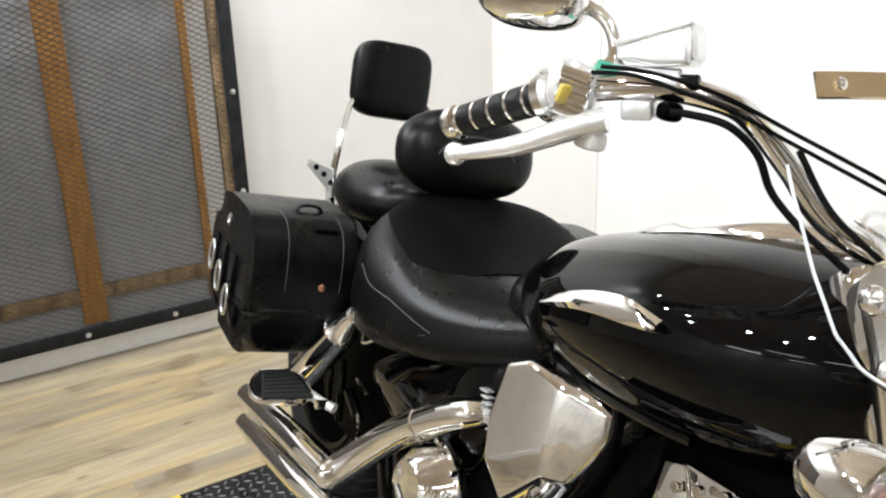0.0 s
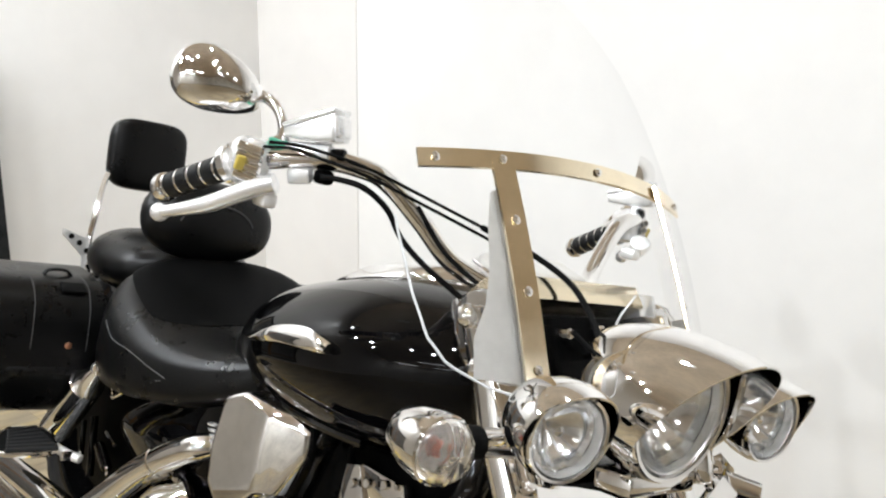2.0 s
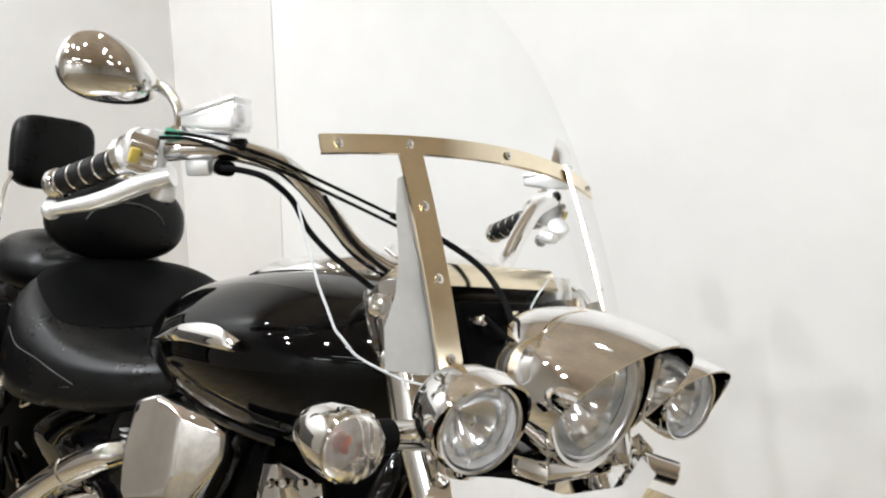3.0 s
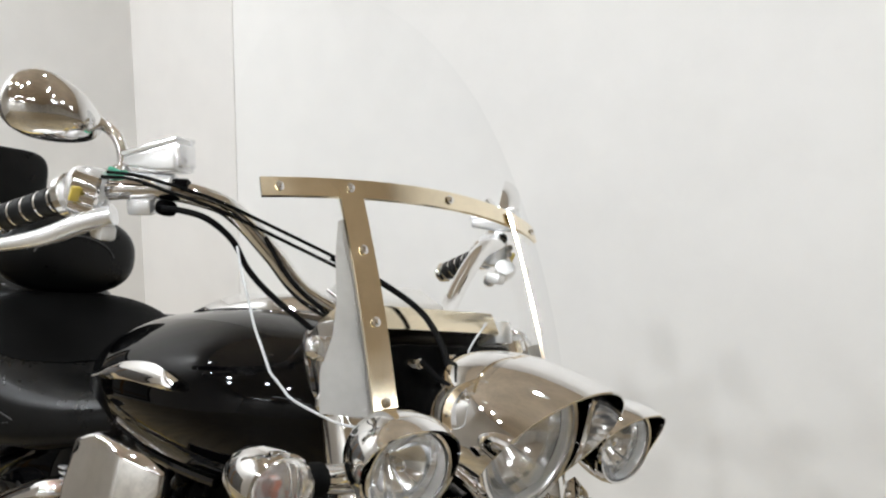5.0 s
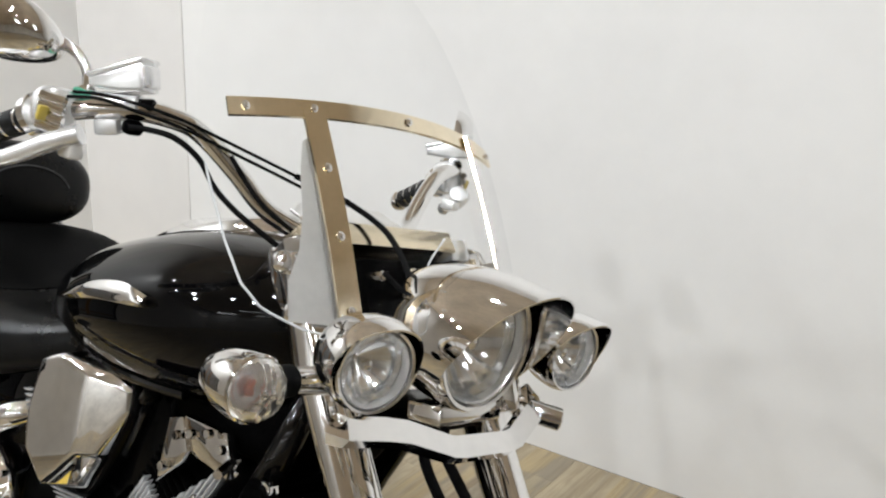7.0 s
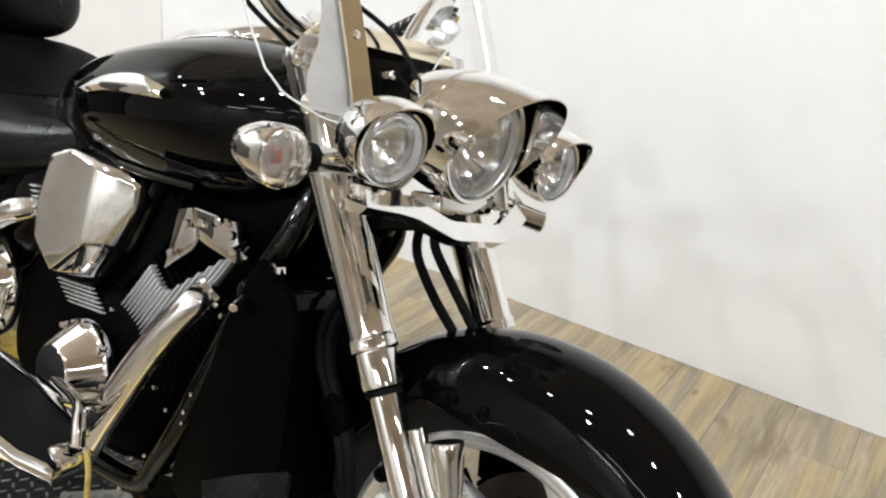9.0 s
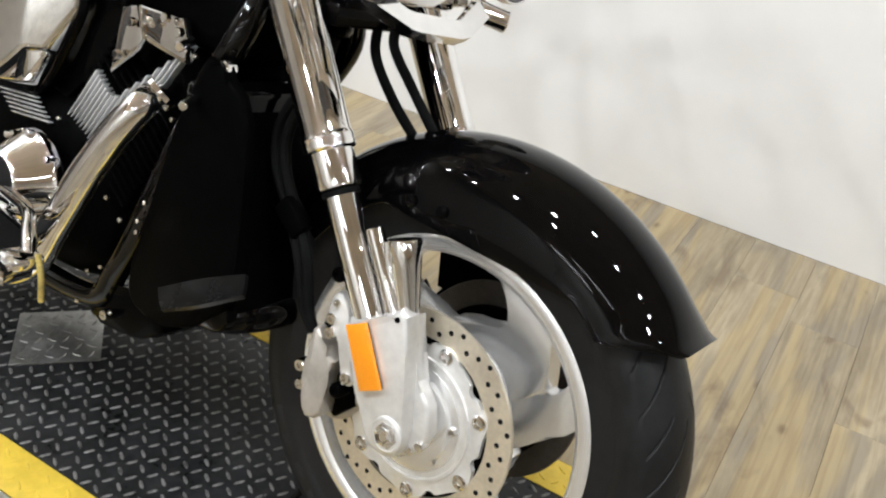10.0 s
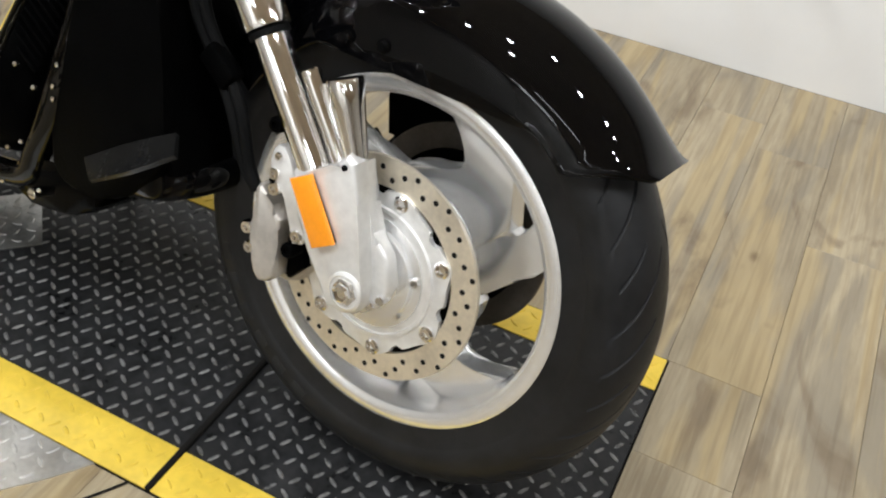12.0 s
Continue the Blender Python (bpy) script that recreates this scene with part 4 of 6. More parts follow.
def bars(s):
    """One side of the handlebar; s = -1 is the right side."""
    F = lambda *p: flip(p, s)
    gd = (GRIP_B - GRIP_A).normalized()
    hb = part("handlebar", tube([F(-0.41, -0.01, 0.925), F(-0.455, -0.045, 0.93), F(-0.506, -0.105, 0.956), F(-0.53, -0.15, 1.000), F(-0.546, -0.19, 1.034), F(-0.556, -0.225, 1.048), F(-0.595, -0.28, 1.048), F(*GRIP_A), F(*GRIP_B)], 0.0125, 20), CHROME, bike, "chrome pulled-back handlebar")
    part("riser", tube([F(-0.41, -0.04, 0.89), F(-0.43, -0.045, 0.91), F(-0.445, -0.05, 0.935)], 0.018, 20), CHROME, hb)
    a, b = F(*GRIP_A), F(*GRIP_B)
    d = (b - a).normalized()
    L = (b - a).length
    prof = []
    for k in range(5):
        x0 = L * 0.02 + k * L * 0.185
        prof += [(0.0135, x0), (0.0165, x0 + 0.003), (0.0165, x0 + L * 0.15), (0.0135, x0 + L * 0.15 + 0.003)]
    grip = part("grip", lathe(prof, a, d, 24), GRIP_RUBBER, hb, "black ribbed rubber grip")
    for k in range(5):
        q = a + d * (L * 0.02 + (k + 1) * L * 0.185 - 0.005)
        part("grip_ring", lathe([(0.0145, 0), (0.0165, 0.001), (0.0165, 0.004), (0.0145, 0.005)], q, d, 24), CHROME, hb, "thin chrome ring")
    part("grip_end", lathe([(0.016, 0), (0.0185, 0.003), (0.0185, 0.012), (0.015, 0.018), (0.006, 0.019)], b - d * 0.004, d, 24), CHROME, hb, "chrome grip end")
    # switch housing and lever
    sw = a - d * 0.026
    part("switch_housing", ball(sw, (0.024, 0.024, 0.027), 24, 14, power=2.8), ALLOY, hb, "chrome switch housing")
    part("throttle_collar", lathe([(0.02, 0), (0.026, 0.002), (0.026, 0.012), (0.02, 0.014)], a - d * 0.006, d, 24), CHROME, hb)
    for k in range(4):
        part("switch_fin", rod(sw + V(0.012, s * 0.024, -0.018 + 0.011 * k), sw + V(0.034, s * 0.004, -0.022 + 0.011 * k), 0.0056, 10), CHROME, hb)
    part("run_switch", block((0.007, 0.012, 0.018), Matrix.Translation(sw + V(0.023, s * 0.024, -0.005)) @ pose(0, 0, 0, 0, 15, 0), bevel=0.003), YELLOW_PLASTIC, hb, "small yellow switch")
    part("switch_body", block((0.05, 0.045, 0.03), Matrix.Translation(sw + V(0.045, -s * 0.03, -0.028)) @ pose(0, 0, s * 30, 0, 20, 0), bevel=0.006), CHROME, hb)
    part("switch_knob", block((0.03, 0.02, 0.018), Matrix.Translation(sw + V(0.03, -s * 0.012, -0.042)), bevel=0.005), SATIN, hb)
    tip = F(-0.728, -0.392, 0.945) if s < 0 else F(-0.700, -0.400, 0.975)
    pv = F(-0.60, -0.315, 1.012)
    part("lever", tube([pv, pv.lerp(tip, 0.25) + V(0.012, 0, 0.004), pv.lerp(tip, 0.6) + V(0.010, 0, -0.002), tip], [0.016, 0.0165, 0.0135, 0.009], 16, squash=0.75), ALLOY, hb, "silver brake lever")
    part("lever_ball", ball(tip, (0.012, 0.012, 0.012), 14, 8), ALLOY, hb)
    # reservoir
    rc = F(-0.602, -0.273, 1.081)
    m = Matrix.Translation(rc) @ pose(0, 0, 0, 0, -15, s * -28 if s < 0 else 28) @ pose(0, 0, 0, 0, 0, 0)
    res = part("fluid_reservoir", plate([(-0.036, -0.006), (0.004, -0.016), (0.034, -0.017), (0.036, 0.017), (-0.036, 0.006)], 0.038, m @ pose(0, 0, 0, 90, 0, 0), bevel=0.005, seg=3), ALLOY, hb, "chrome brake fluid reservoir")
    part("reservoir_lid", block((0.074, 0.041, 0.006), m @ pose(0, 0, 0.0135, 0, -8.7, 0), bevel=0.0025), ALLOY, hb)
    part("sight_glass", block((0.006, 0.034, 0.026), m @ pose(0.035, 0, 0.0), bevel=0.003), POLISHED, hb)
    part("master_cylinder", rod(F(-0.655, -0.318, 1.045), F(-0.575, -0.262, 1.056), 0.013, 16), ALLOY, hb)
    part("banjo_bolt", rod(F(-0.577, -0.263, 1.056), F(-0.562, -0.253, 1.059), 0.008, 8), FRAME_BLACK, hb)
    # mirror
    part("mirror_stem", tube([F(-0.628, -0.302, 1.055), F(-0.632, -0.302, 1.08), F(-0.645, -0.310, 1.10), F(-0.672, -0.325, 1.112)], 0.0065, 14), CHROME, hb, "thin chrome mirror stem")
    part("stem_nut", lathe([(0.013, 0), (0.013, 0.012), (0.008, 0.016)], F(-0.628, -0.302, 1.05), (0, 0, 1), 6), CHROME, hb)
    if s < 0:
        part("tape_wrap", lathe([(0.0125, 0), (0.0145, 0.002), (0.0135, 0.005), (0.0140, 0.008), (0.0105, 0.010)], F(-0.629, -0.303, 1.053), (0.05, 0, 1), 12), GREEN_TAPE, hb, "scrap of green tape")
    out = soft([(-0.062, 0.006), (-0.048, 0.034), (-0.014, 0.042), (0.028, 0.026), (0.056, -0.002), (0.052, -0.022), (0.02, -0.033), (-0.025, -0.034), (-0.055, -0.02)], 5)
    bm = bmesh.new()
    rings = []
    c = F(-0.682, -0.366, 1.112)
    lat, nor = (V(0.33, 0.86, 0), V(0.93, -0.36, 0.06)) if s < 0 else (V(0.52, -0.62, 0), V(0.77, 0.64, 0))
    for f in lin(0, 1, 8):
        k = math.cos(f * math.pi / 2 * 0.94)
        rings.append([c + nor * 0.034 * math.sin(f * math.pi / 2) + lat * p * k + V(0, 0, q * k) for p, q in out])
    skin(bm, rings)
    mir = part("mirror", bm, CHROME, hb, "teardrop chrome mirror back")
    return hb


bars(-1)
bars(1)

# clamp and hose union beside the switches
part("hose_union", ball((-0.572, -0.27, 1.03), (0.011, 0.011, 0.009), 14, 10, power=3), CAST_BLACK, bike, "black hose union")
part("lever_clamp", block((0.03, 0.02, 0.018), Matrix.Translation(V(*(-0.596, -0.285, 1.026))) @ pose(0, 0, 0, 10, -10, 30), bevel=0.003), ALLOY, bike, "silver lever clamp")

# cables and hoses
for pts, r in (([(-0.612, -0.325, 1.057), (-0.578, -0.31, 1.06), (-0.546, -0.285, 1.058), (-0.533, -0.235, 1.05), (-0.515, -0.17, 1.032), (-0.474, -0.09, 1.006), (-0.456, -0.05, 0.99)], 0.0021),
               ([(-0.627, -0.325, 1.05), (-0.584, -0.31, 1.055), (-0.55, -0.285, 1.05), (-0.53, -0.235, 1.041), (-0.514, -0.175, 1.024), (-0.47, -0.09, 0.996), (-0.452, -0.05, 0.981)], 0.0021),
               ([(-0.554, -0.285, 1.03), (-0.542, -0.27, 1.032), (-0.516, -0.25, 1.029), (-0.506, -0.22, 1.01), (-0.503, -0.195, 0.98), (-0.487, -0.17, 0.956), (-0.468, -0.14, 0.935), (-0.448, -0.1, 0.909)], 0.0036),
               ([(-0.49, -0.19, 1.02), (-0.47, -0.155, 0.975), (-0.445, -0.115, 0.945), (-0.40, -0.07, 0.91)], 0.003),
               ([(-0.44, -0.132, 1.012), (-0.4, -0.09, 0.996), (-0.36, -0.055, 0.972), (-0.32, -0.052, 0.943), (-0.28, -0.073, 0.921)], 0.0036)):
    part("control_cable", tube(pts, r, 10), RUBBER, bike, "black sheathed control cable")
part("cable_wire", tube([(-0.30, -0.01, 0.975), (-0.315, -0.012, 0.94), (-0.318, -0.012, 0.90), (-0.315, -0.01, 0.86)], 0.0012, 8), CLEAR_EDGE, bike, "thin pale wire")
for pts in ([(-0.303, 0.03, 0.745), (-0.295, 0.03, 0.70), (-0.25, 0.03, 0.655), (-0.20, 0.03, 0.62)], [(-0.285, 0.045, 0.745), (-0.28, 0.045, 0.715), (-0.235, 0.045, 0.675), (-0.18, 0.045, 0.63)]):
    part("brake_hose", tube(pts, 0.007, 10), RUBBER, bike, "black rubber brake hose")
for dx in (0, 0.016):
    part("brake_hose", tube([(-0.29 + dx, -0.09, 0.665), (-0.318 + dx, -0.09, 0.60), (-0.308 + dx, -0.092, 0.55), (-0.27 + dx, -0.095, 0.505), (-0.235 + dx, -0.098, 0.46), (-0.205 + dx * 0.5, -0.098, 0.40), (-0.18, -0.098, 0.375)], 0.0075, 10), RUBBER, bike, "black rubber brake hose")
part("hose_clip", block((0.05, 0.022, 0.03), Matrix.Translation(V(-0.255, -0.098, 0.50)) @ pose(0, 0, 0, 0, 35, 0), bevel=0.005), CAST_BLACK, bike)

# tank
TANK = [(-0.345, 0.850, 0.030, 0.020, 0.030), (-0.360, 0.848, 0.085, 0.055, 0.070), (-0.395, 0.842, 0.132, 0.085, 0.105), (-0.450, 0.832, 0.172, 0.100, 0.136), (-0.520, 0.820, 0.199, 0.110, 0.146), (-0.600, 0.808, 0.214, 0.116, 0.146), (-0.690, 0.794, 0.218, 0.112, 0.138), (-0.780, 0.776, 0.208, 0.104, 0.122), (-0.860, 0.758, 0.182, 0.098, 0.102), (-0.930, 0.742, 0.143, 0.088, 0.078), (-0.985, 0.730, 0.104, 0.070, 0.050), (-1.025, 0.722, 0.060, 0.046, 0.034), (-1.045, 0.718, 0.015, 0.015, 0.015)]
# the same sections, drawn out into smooth curves
TANK_FINE = [[p.x, q.x, p.y, p.z, q.y] for p, q in zip(spline([(t[0], t[2], t[3]) for t in TANK], 10), spline([(t[1], t[4], 0) for t in TANK], 10))]


def tank_at(x):
    xs = [t[0] for t in TANK_FINE][::-1]
    return [float(np.interp(x, xs, [t[k] for t in TANK_FINE][::-1])) for k in (1, 2, 3, 4)]


def tank_point(x, ang, out=0.0):
    """A point of the tank's skin at x; ang from the top (0) down the right side (90 is the waist)."""
    zc, w, up, dn = tank_at(x)
    s, c = math.sin(radians(ang)), math.cos(radians(ang))
    e = 1.0
    yy = -(w + out) * math.copysign(abs(s) ** e, s)
    zz = (up + out if c > 0 else dn + out) * math.copysign(abs(c) ** e, c)
    return V(x, yy, zc + zz)


def tank():
    bm = bmesh.new()
    xs = [t[0] for t in TANK_FINE]
    skin(bm, [[tank_point(x, a) for a in lin(0, 360, 96, endpoint=False)] for x in xs])
    bmesh.ops.smooth_vert(bm, verts=bm.verts, factor=0.5, use_axis_x=True, use_axis_y=True, use_axis_z=True)
    bmesh.ops.smooth_vert(bm, verts=bm.verts, factor=0.5, use_axis_x=True, use_axis_y=True, use_axis_z=True)
    ob = part("fuel_tank", bm, PAINT, bike, "gloss black teardrop fuel tank", sharp=80)
    # raised wing badge
    top, low = [], []
    for f in lin(0, 1, 15):
        x = -0.757 + 0.185 * f
        mid = 87 - 3 * math.sin(f * 3.1)
        half = 8.5 * math.sin(min(1, f * 1.25 + 0.08) * math.pi / 2) ** 1.2 * (1 - 0.55 * max(0, f - 0.75) / 0.25)
        top.append(tank_point(x, mid - half, 0.004))
        low.append(tank_point(x, mid + half * 0.55 - 4 * f, 0.004))
    bm = bmesh.new()
    skin(bm, [[a, a.lerp(b, 0.3) + V(0, -0.003, 0), a.lerp(b, 0.65) + V(0, -0.004, 0), b] for a, b in zip(top, low)], closed=False)
    bmesh.ops.recalc_face_normals(bm, faces=bm.faces)
    bmesh.ops.solidify(bm, geom=bm.faces, thickness=-0.006)
    badge = part("tank_badge", bm, CHROME, ob, "chrome wing-shaped badge", sharp=50)
    for sg in (-1, 1):
        part("tank_trim", tube([V(p.x, p.y * -sg, p.z) for p in (tank_point(x, 137, 0.002) for x in lin(-0.93, -0.56, 9))], 0.0075, 10, 3), TUBE_BLACK, ob, "gloss black lower tank seam")
    # chrome instrument console on top
    bm = bmesh.new()
    rings = []
    for f in lin(0, 1, 13):
        x = -0.47 - 0.36 * f
        zc, w, up, dn = tank_at(x)
        h = 0.024 * math.sin(math.pi * min(1, f * 1.25 + 0.12)) ** 0.7 if f < 0.72 else 0.024 * (1 - f) / 0.28 * 0.9 + 0.002
        ww = 0.075 * math.sin(math.pi * (0.12 + 0.88 * (1 - f)) ** 0.8) ** 0.6 + 0.012
        rings.append([V(x, ww * math.cos(a), zc + up - 0.012 + (h + 0.012) * max(0, math.sin(a)) ** 0.8) for a in lin(0, math.pi, 17)])
    skin(bm, rings, closed=False)
    part("instrument_console", bm, CHROME, ob, "chrome instrument console", sharp=60)
    part("console_trim", tube([r[0] for r in rings], 0.004, 8, 3), CAST_BLACK, ob)
    part("console_trim", tube([r[-1] for r in rings], 0.004, 8, 3), CAST_BLACK, ob)
    part("fuel_cap", lathe([(0.034, 0), (0.036, 0.004), (0.033, 0.012), (0.02, 0.017), (0.004, 0.018)], (-0.62, 0.0, 0.917), (0, 0, 1), 32), CHROME, ob, "round chrome filler cap")
    return ob


tank()

# saddle
SEAT = [(-0.845, 0.07, 0.755, 0.675), (-0.88, 0.110, 0.737, 0.648), (-0.95, 0.155, 0.717, 0.612), (-1.04, 0.200, 0.707, 0.578), (-1.13, 0.231, 0.717, 0.557), (-1.22, 0.243, 0.747, 0.548), (-1.30, 0.234, 0.777, 0.552), (-1.345, 0.205, 0.780, 0.575), (-1.375, 0.15, 0.755, 0.62)]


def cushion(sections, name, mat, label, dip=0.16, power=0.72):
    """A padded saddle lofted along x; sections: x, half-width, top, bottom."""
    bm = bmesh.new()
    rows = [p for p in spline([(a, b, c) for a, b, c, d in sections], 4)]
    bots = [p.x for p in spline([(d, 0, 0) for a, b, c, d in sections], 4)]
    rings = []
    for p, lo in zip(rows, bots):
        x, w, hi = p
        ring = []
        for k in range(48):
            a = 2 * math.pi * k / 48
            c, s = math.cos(a), math.sin(a)
            yy = w * math.copysign(abs(c) ** power, c)
            zz = (hi + lo) / 2 + (hi - lo) / 2 * math.copysign(abs(s) ** power, s)
            if s > 0:
                zz -= dip * (hi - lo) * (abs(yy) / max(w, 0.01)) ** 3
            ring.append(V(x, yy, zz))
        rings.append(ring)
    skin(bm, rings)
    for _ in range(2):
        bmesh.ops.smooth_vert(bm, verts=bm.verts, factor=0.5, use_axis_x=True, use_axis_y=True, use_axis_z=True)
    return part(name, bm, mat, bike, label, sharp=80)


def saddle_shell():
    """A domed seat whose sides drop as upright skirts."""
    line = list(zip(spline([(a, b, c) for a, b, c, d in SEAT], 5), spline([(d, 0, 0) for a, b, c, d in SEAT], 5)))
    rings, panel = [], []
    for i, (p, q) in enumerate(line):
        x, w, hi = p
        lo = q.x
        waist = lo + (hi - lo) * 0.42
        ring, top = [], []
        ends = min(1.0, (i - 18) / 5.0, (len(line) - 5 - i) / 4.0)
        edge = 0.68 + 0.5 * (1 - max(0.0, ends)) ** 2
        for k in range(17):
            a = math.pi * k / 16
            y, z = w * math.copysign(abs(math.cos(a)) ** 0.74, math.cos(a)), waist + (hi - waist) * math.sin(a) ** 0.80
            ring.append(V(x, y, z))
        for a in lin(edge, math.pi - edge, 15):
            y, z = w * math.copysign(abs(math.cos(a)) ** 0.74, math.cos(a)), waist + (hi - waist) * math.sin(a) ** 0.80
            top.append(V(x - 0.004, y, z + 0.0035))
        ring += [V(x, -w * 1.012, waist - (waist - lo) * 0.45), V(x, -w * 0.99, lo + 0.012), V(x, -w * 0.95, lo), V(x, w * 0.95, lo), V(x, w * 0.99, lo + 0.012), V(x, w * 1.012, waist - (waist - lo) * 0.45)]
        rings.append(ring)
        if 18 <= i <= len(line) - 5:
            panel.append(top)
    bm = skin(bmesh.new(), rings)
    bmesh.ops.smooth_vert(bm, verts=bm.verts, factor=0.5, use_axis_x=True, use_axis_y=True, use_axis_z=True)
    ob = part("saddle", bm, LEATHER, bike, "black leather rider saddle with stitched panels", sharp=75)
    bm = skin(bmesh.new(), panel, closed=False)
    bmesh.ops.recalc_face_normals(bm, faces=bm.faces)
    bmesh.ops.solidify(bm, geom=bm.faces, thickness=0.006)
    for _ in range(2):
        bmesh.ops.smooth_vert(bm, verts=bm.verts, factor=0.5, use_axis_x=True, use_axis_y=True, use_axis_z=True)
    part("centre_panel", bm, LEATHER_DULL, ob, "dull black seat panel", sharp=75)
    return ob


saddle = saddle_shell()
part("seam", tube([(-1.262, -0.2405, 0.668), (-1.213, -0.2415, 0.648), (-1.148, -0.2325, 0.645), (-1.091, -0.2195, 0.636), (-1.049, -0.2055, 0.629)], 0.0011, 5), THREAD, saddle, "grey stitched seam")
for k in range(14):
    p = V(-1.165, -0.2385, 0.584).lerp(V(-1.06, -0.2095, 0.621), k / 13)
    part("stitch", rod(p, p + V(0.004, 0.001, 0.0015), 0.0009, 5), THREAD, saddle)
part("seat_nose", ball((-0.93, 0, 0.70), (0.11, 0.13, 0.05), 28, 12, Matrix.Rotation(radians(14), 3, "Y"), power=2.8), LEATHER, saddle)
part("seat_tongue", tube([(-0.962, -0.105, 0.751), (-0.922, -0.1, 0.783), (-0.896, -0.09, 0.803), (-0.881, -0.08, 0.815)], [0.016, 0.015, 0.011, 0.002], 16, squash=0.3), LEATHER, saddle, "pointed leather tongue over the tank")
pil = cushion([(-1.43, 0.08, 0.765, 0.70), (-1.47, 0.14, 0.785, 0.67), (-1.55, 0.168, 0.79, 0.65), (-1.65, 0.165, 0.785, 0.65), (-1.73, 0.13, 0.77, 0.66), (-1.76, 0.07, 0.74, 0.68)], "pillion_seat", LEATHER, "black leather passenger seat", dip=0.1)
back = part("rider_backrest", ball((-1.36, -0.035, 0.856), (0.050, 0.138, 0.080), 40, 20, Matrix.Rotation(radians(-12), 3, "Y"), power=2.4), LEATHER, bike, "black padded rider backrest")
part("backrest_seam", tube([V(-1.315, -0.035 + 0.137 * 0.58 * math.cos(a), 0.846 + 0.05 * math.sin(a)) for a in lin(0.3, 2.9, 12)], 0.0016, 5), THREAD, back)
part("backrest_post", plate([(-0.035, -0.06), (0.035, -0.06), (0.03, 0.06), (-0.03, 0.06)], 0.012, pose(-1.375, -0.035, 0.77, 90, 0, 90), bevel=0.003), FRAME_BLACK, back)
part("backrest_strap", block((0.012, 0.075, 0.03), pose(-1.34, -0.035, 0.782), bevel=0.004), LEATHER, back)

# sissy bar
pad = part("sissy_pad", ball((-1.85, 0.004, 0.932), (0.028, 0.094, 0.086), 44, 20, Matrix.Rotation(radians(-8), 3, "Y"), power=4.2), LEATHER, bike, "black square passenger back pad")
for s in (-1, 1):
    y = 0.012 + s * 0.105
    for dx in (0, 0.014):
        part("sissy_bar", tube([(-1.80 + dx, 0.012 + s * 0.118, 0.61), (-1.805 + dx, 0.012 + s * 0.128, 0.71), (-1.815 + dx, 0.012 + s * 0.122, 0.77), (-1.84 + dx, 0.012 + s * 0.105, 0.86), (-1.86 + dx, 0.012 + s * 0.08, 0.90)], 0.0048, 10), CHROME, pad, "chrome sissy bar")
    flat = Matrix(((0, 0, 1, -1.795), (s, 0, 0, 0.012), (0, 1, 0, 0), (0, 0, 0, 1)))
    br = part("side_bracket", plate([(0.112, 0.60), (0.135, 0.60), (0.140, 0.68), (0.192, 0.728), (0.192, 0.742), (0.135, 0.725), (0.118, 0.69)][::s], 0.005, flat, bevel=0.0015), SATIN, pad, "dull silver side bracket with slots")
    for q in ((0.172, 0.726), (0.152, 0.712), (0.133, 0.695)):
        part("bracket_slot", lathe([(0.0065, 0), (0.0065, 0.0009)], V(-1.792, 0.012 + s * q[0], q[1]), (1, 0, 0), 12), DARK_HOLE, pad, "dark slot")
    for q in ((0.124, 0.625), (0.126, 0.66)):
        part("bracket_bolt", rod(V(-1.793, 0.012 + s * q[0], q[1]), V(-1.783, 0.012 + s * q[0], q[1]), 0.0075, 6), CHROME, pad)

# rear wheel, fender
# shade is put into the wheel's colour: frame black instead of polished alloy
wheel(V(-1.715, 0, 0.32), 0.325, 0.215, 0.17, "rear_wheel", "cast alloy rear wheel, coloured black for its shade", FRAME_BLACK, 36, 40)
bm = bmesh.new()
rings = []
for a in lin(radians(25), radians(165), 40):
    d = V(math.cos(a), 0, math.sin(a))
    rings.append([V(-1.715, 0, 0.32) + d * (0.36 - 0.05 * abs(s) ** 3 - (0.06 if abs(s) > 0.98 else 0)) + V(0, 0.115 * s if abs(s) < 0.98 else math.copysign(0.116, s), 0) for s in lin(-1, 1, 17)])
skin(bm, rings, closed=False)
bmesh.ops.recalc_face_normals(bm, faces=bm.faces)
bmesh.ops.solidify(bm, geom=bm.faces, thickness=0.003)
part("rear_fender", bm, PAINT, bike, "gloss black rear mudguard", sharp=60)


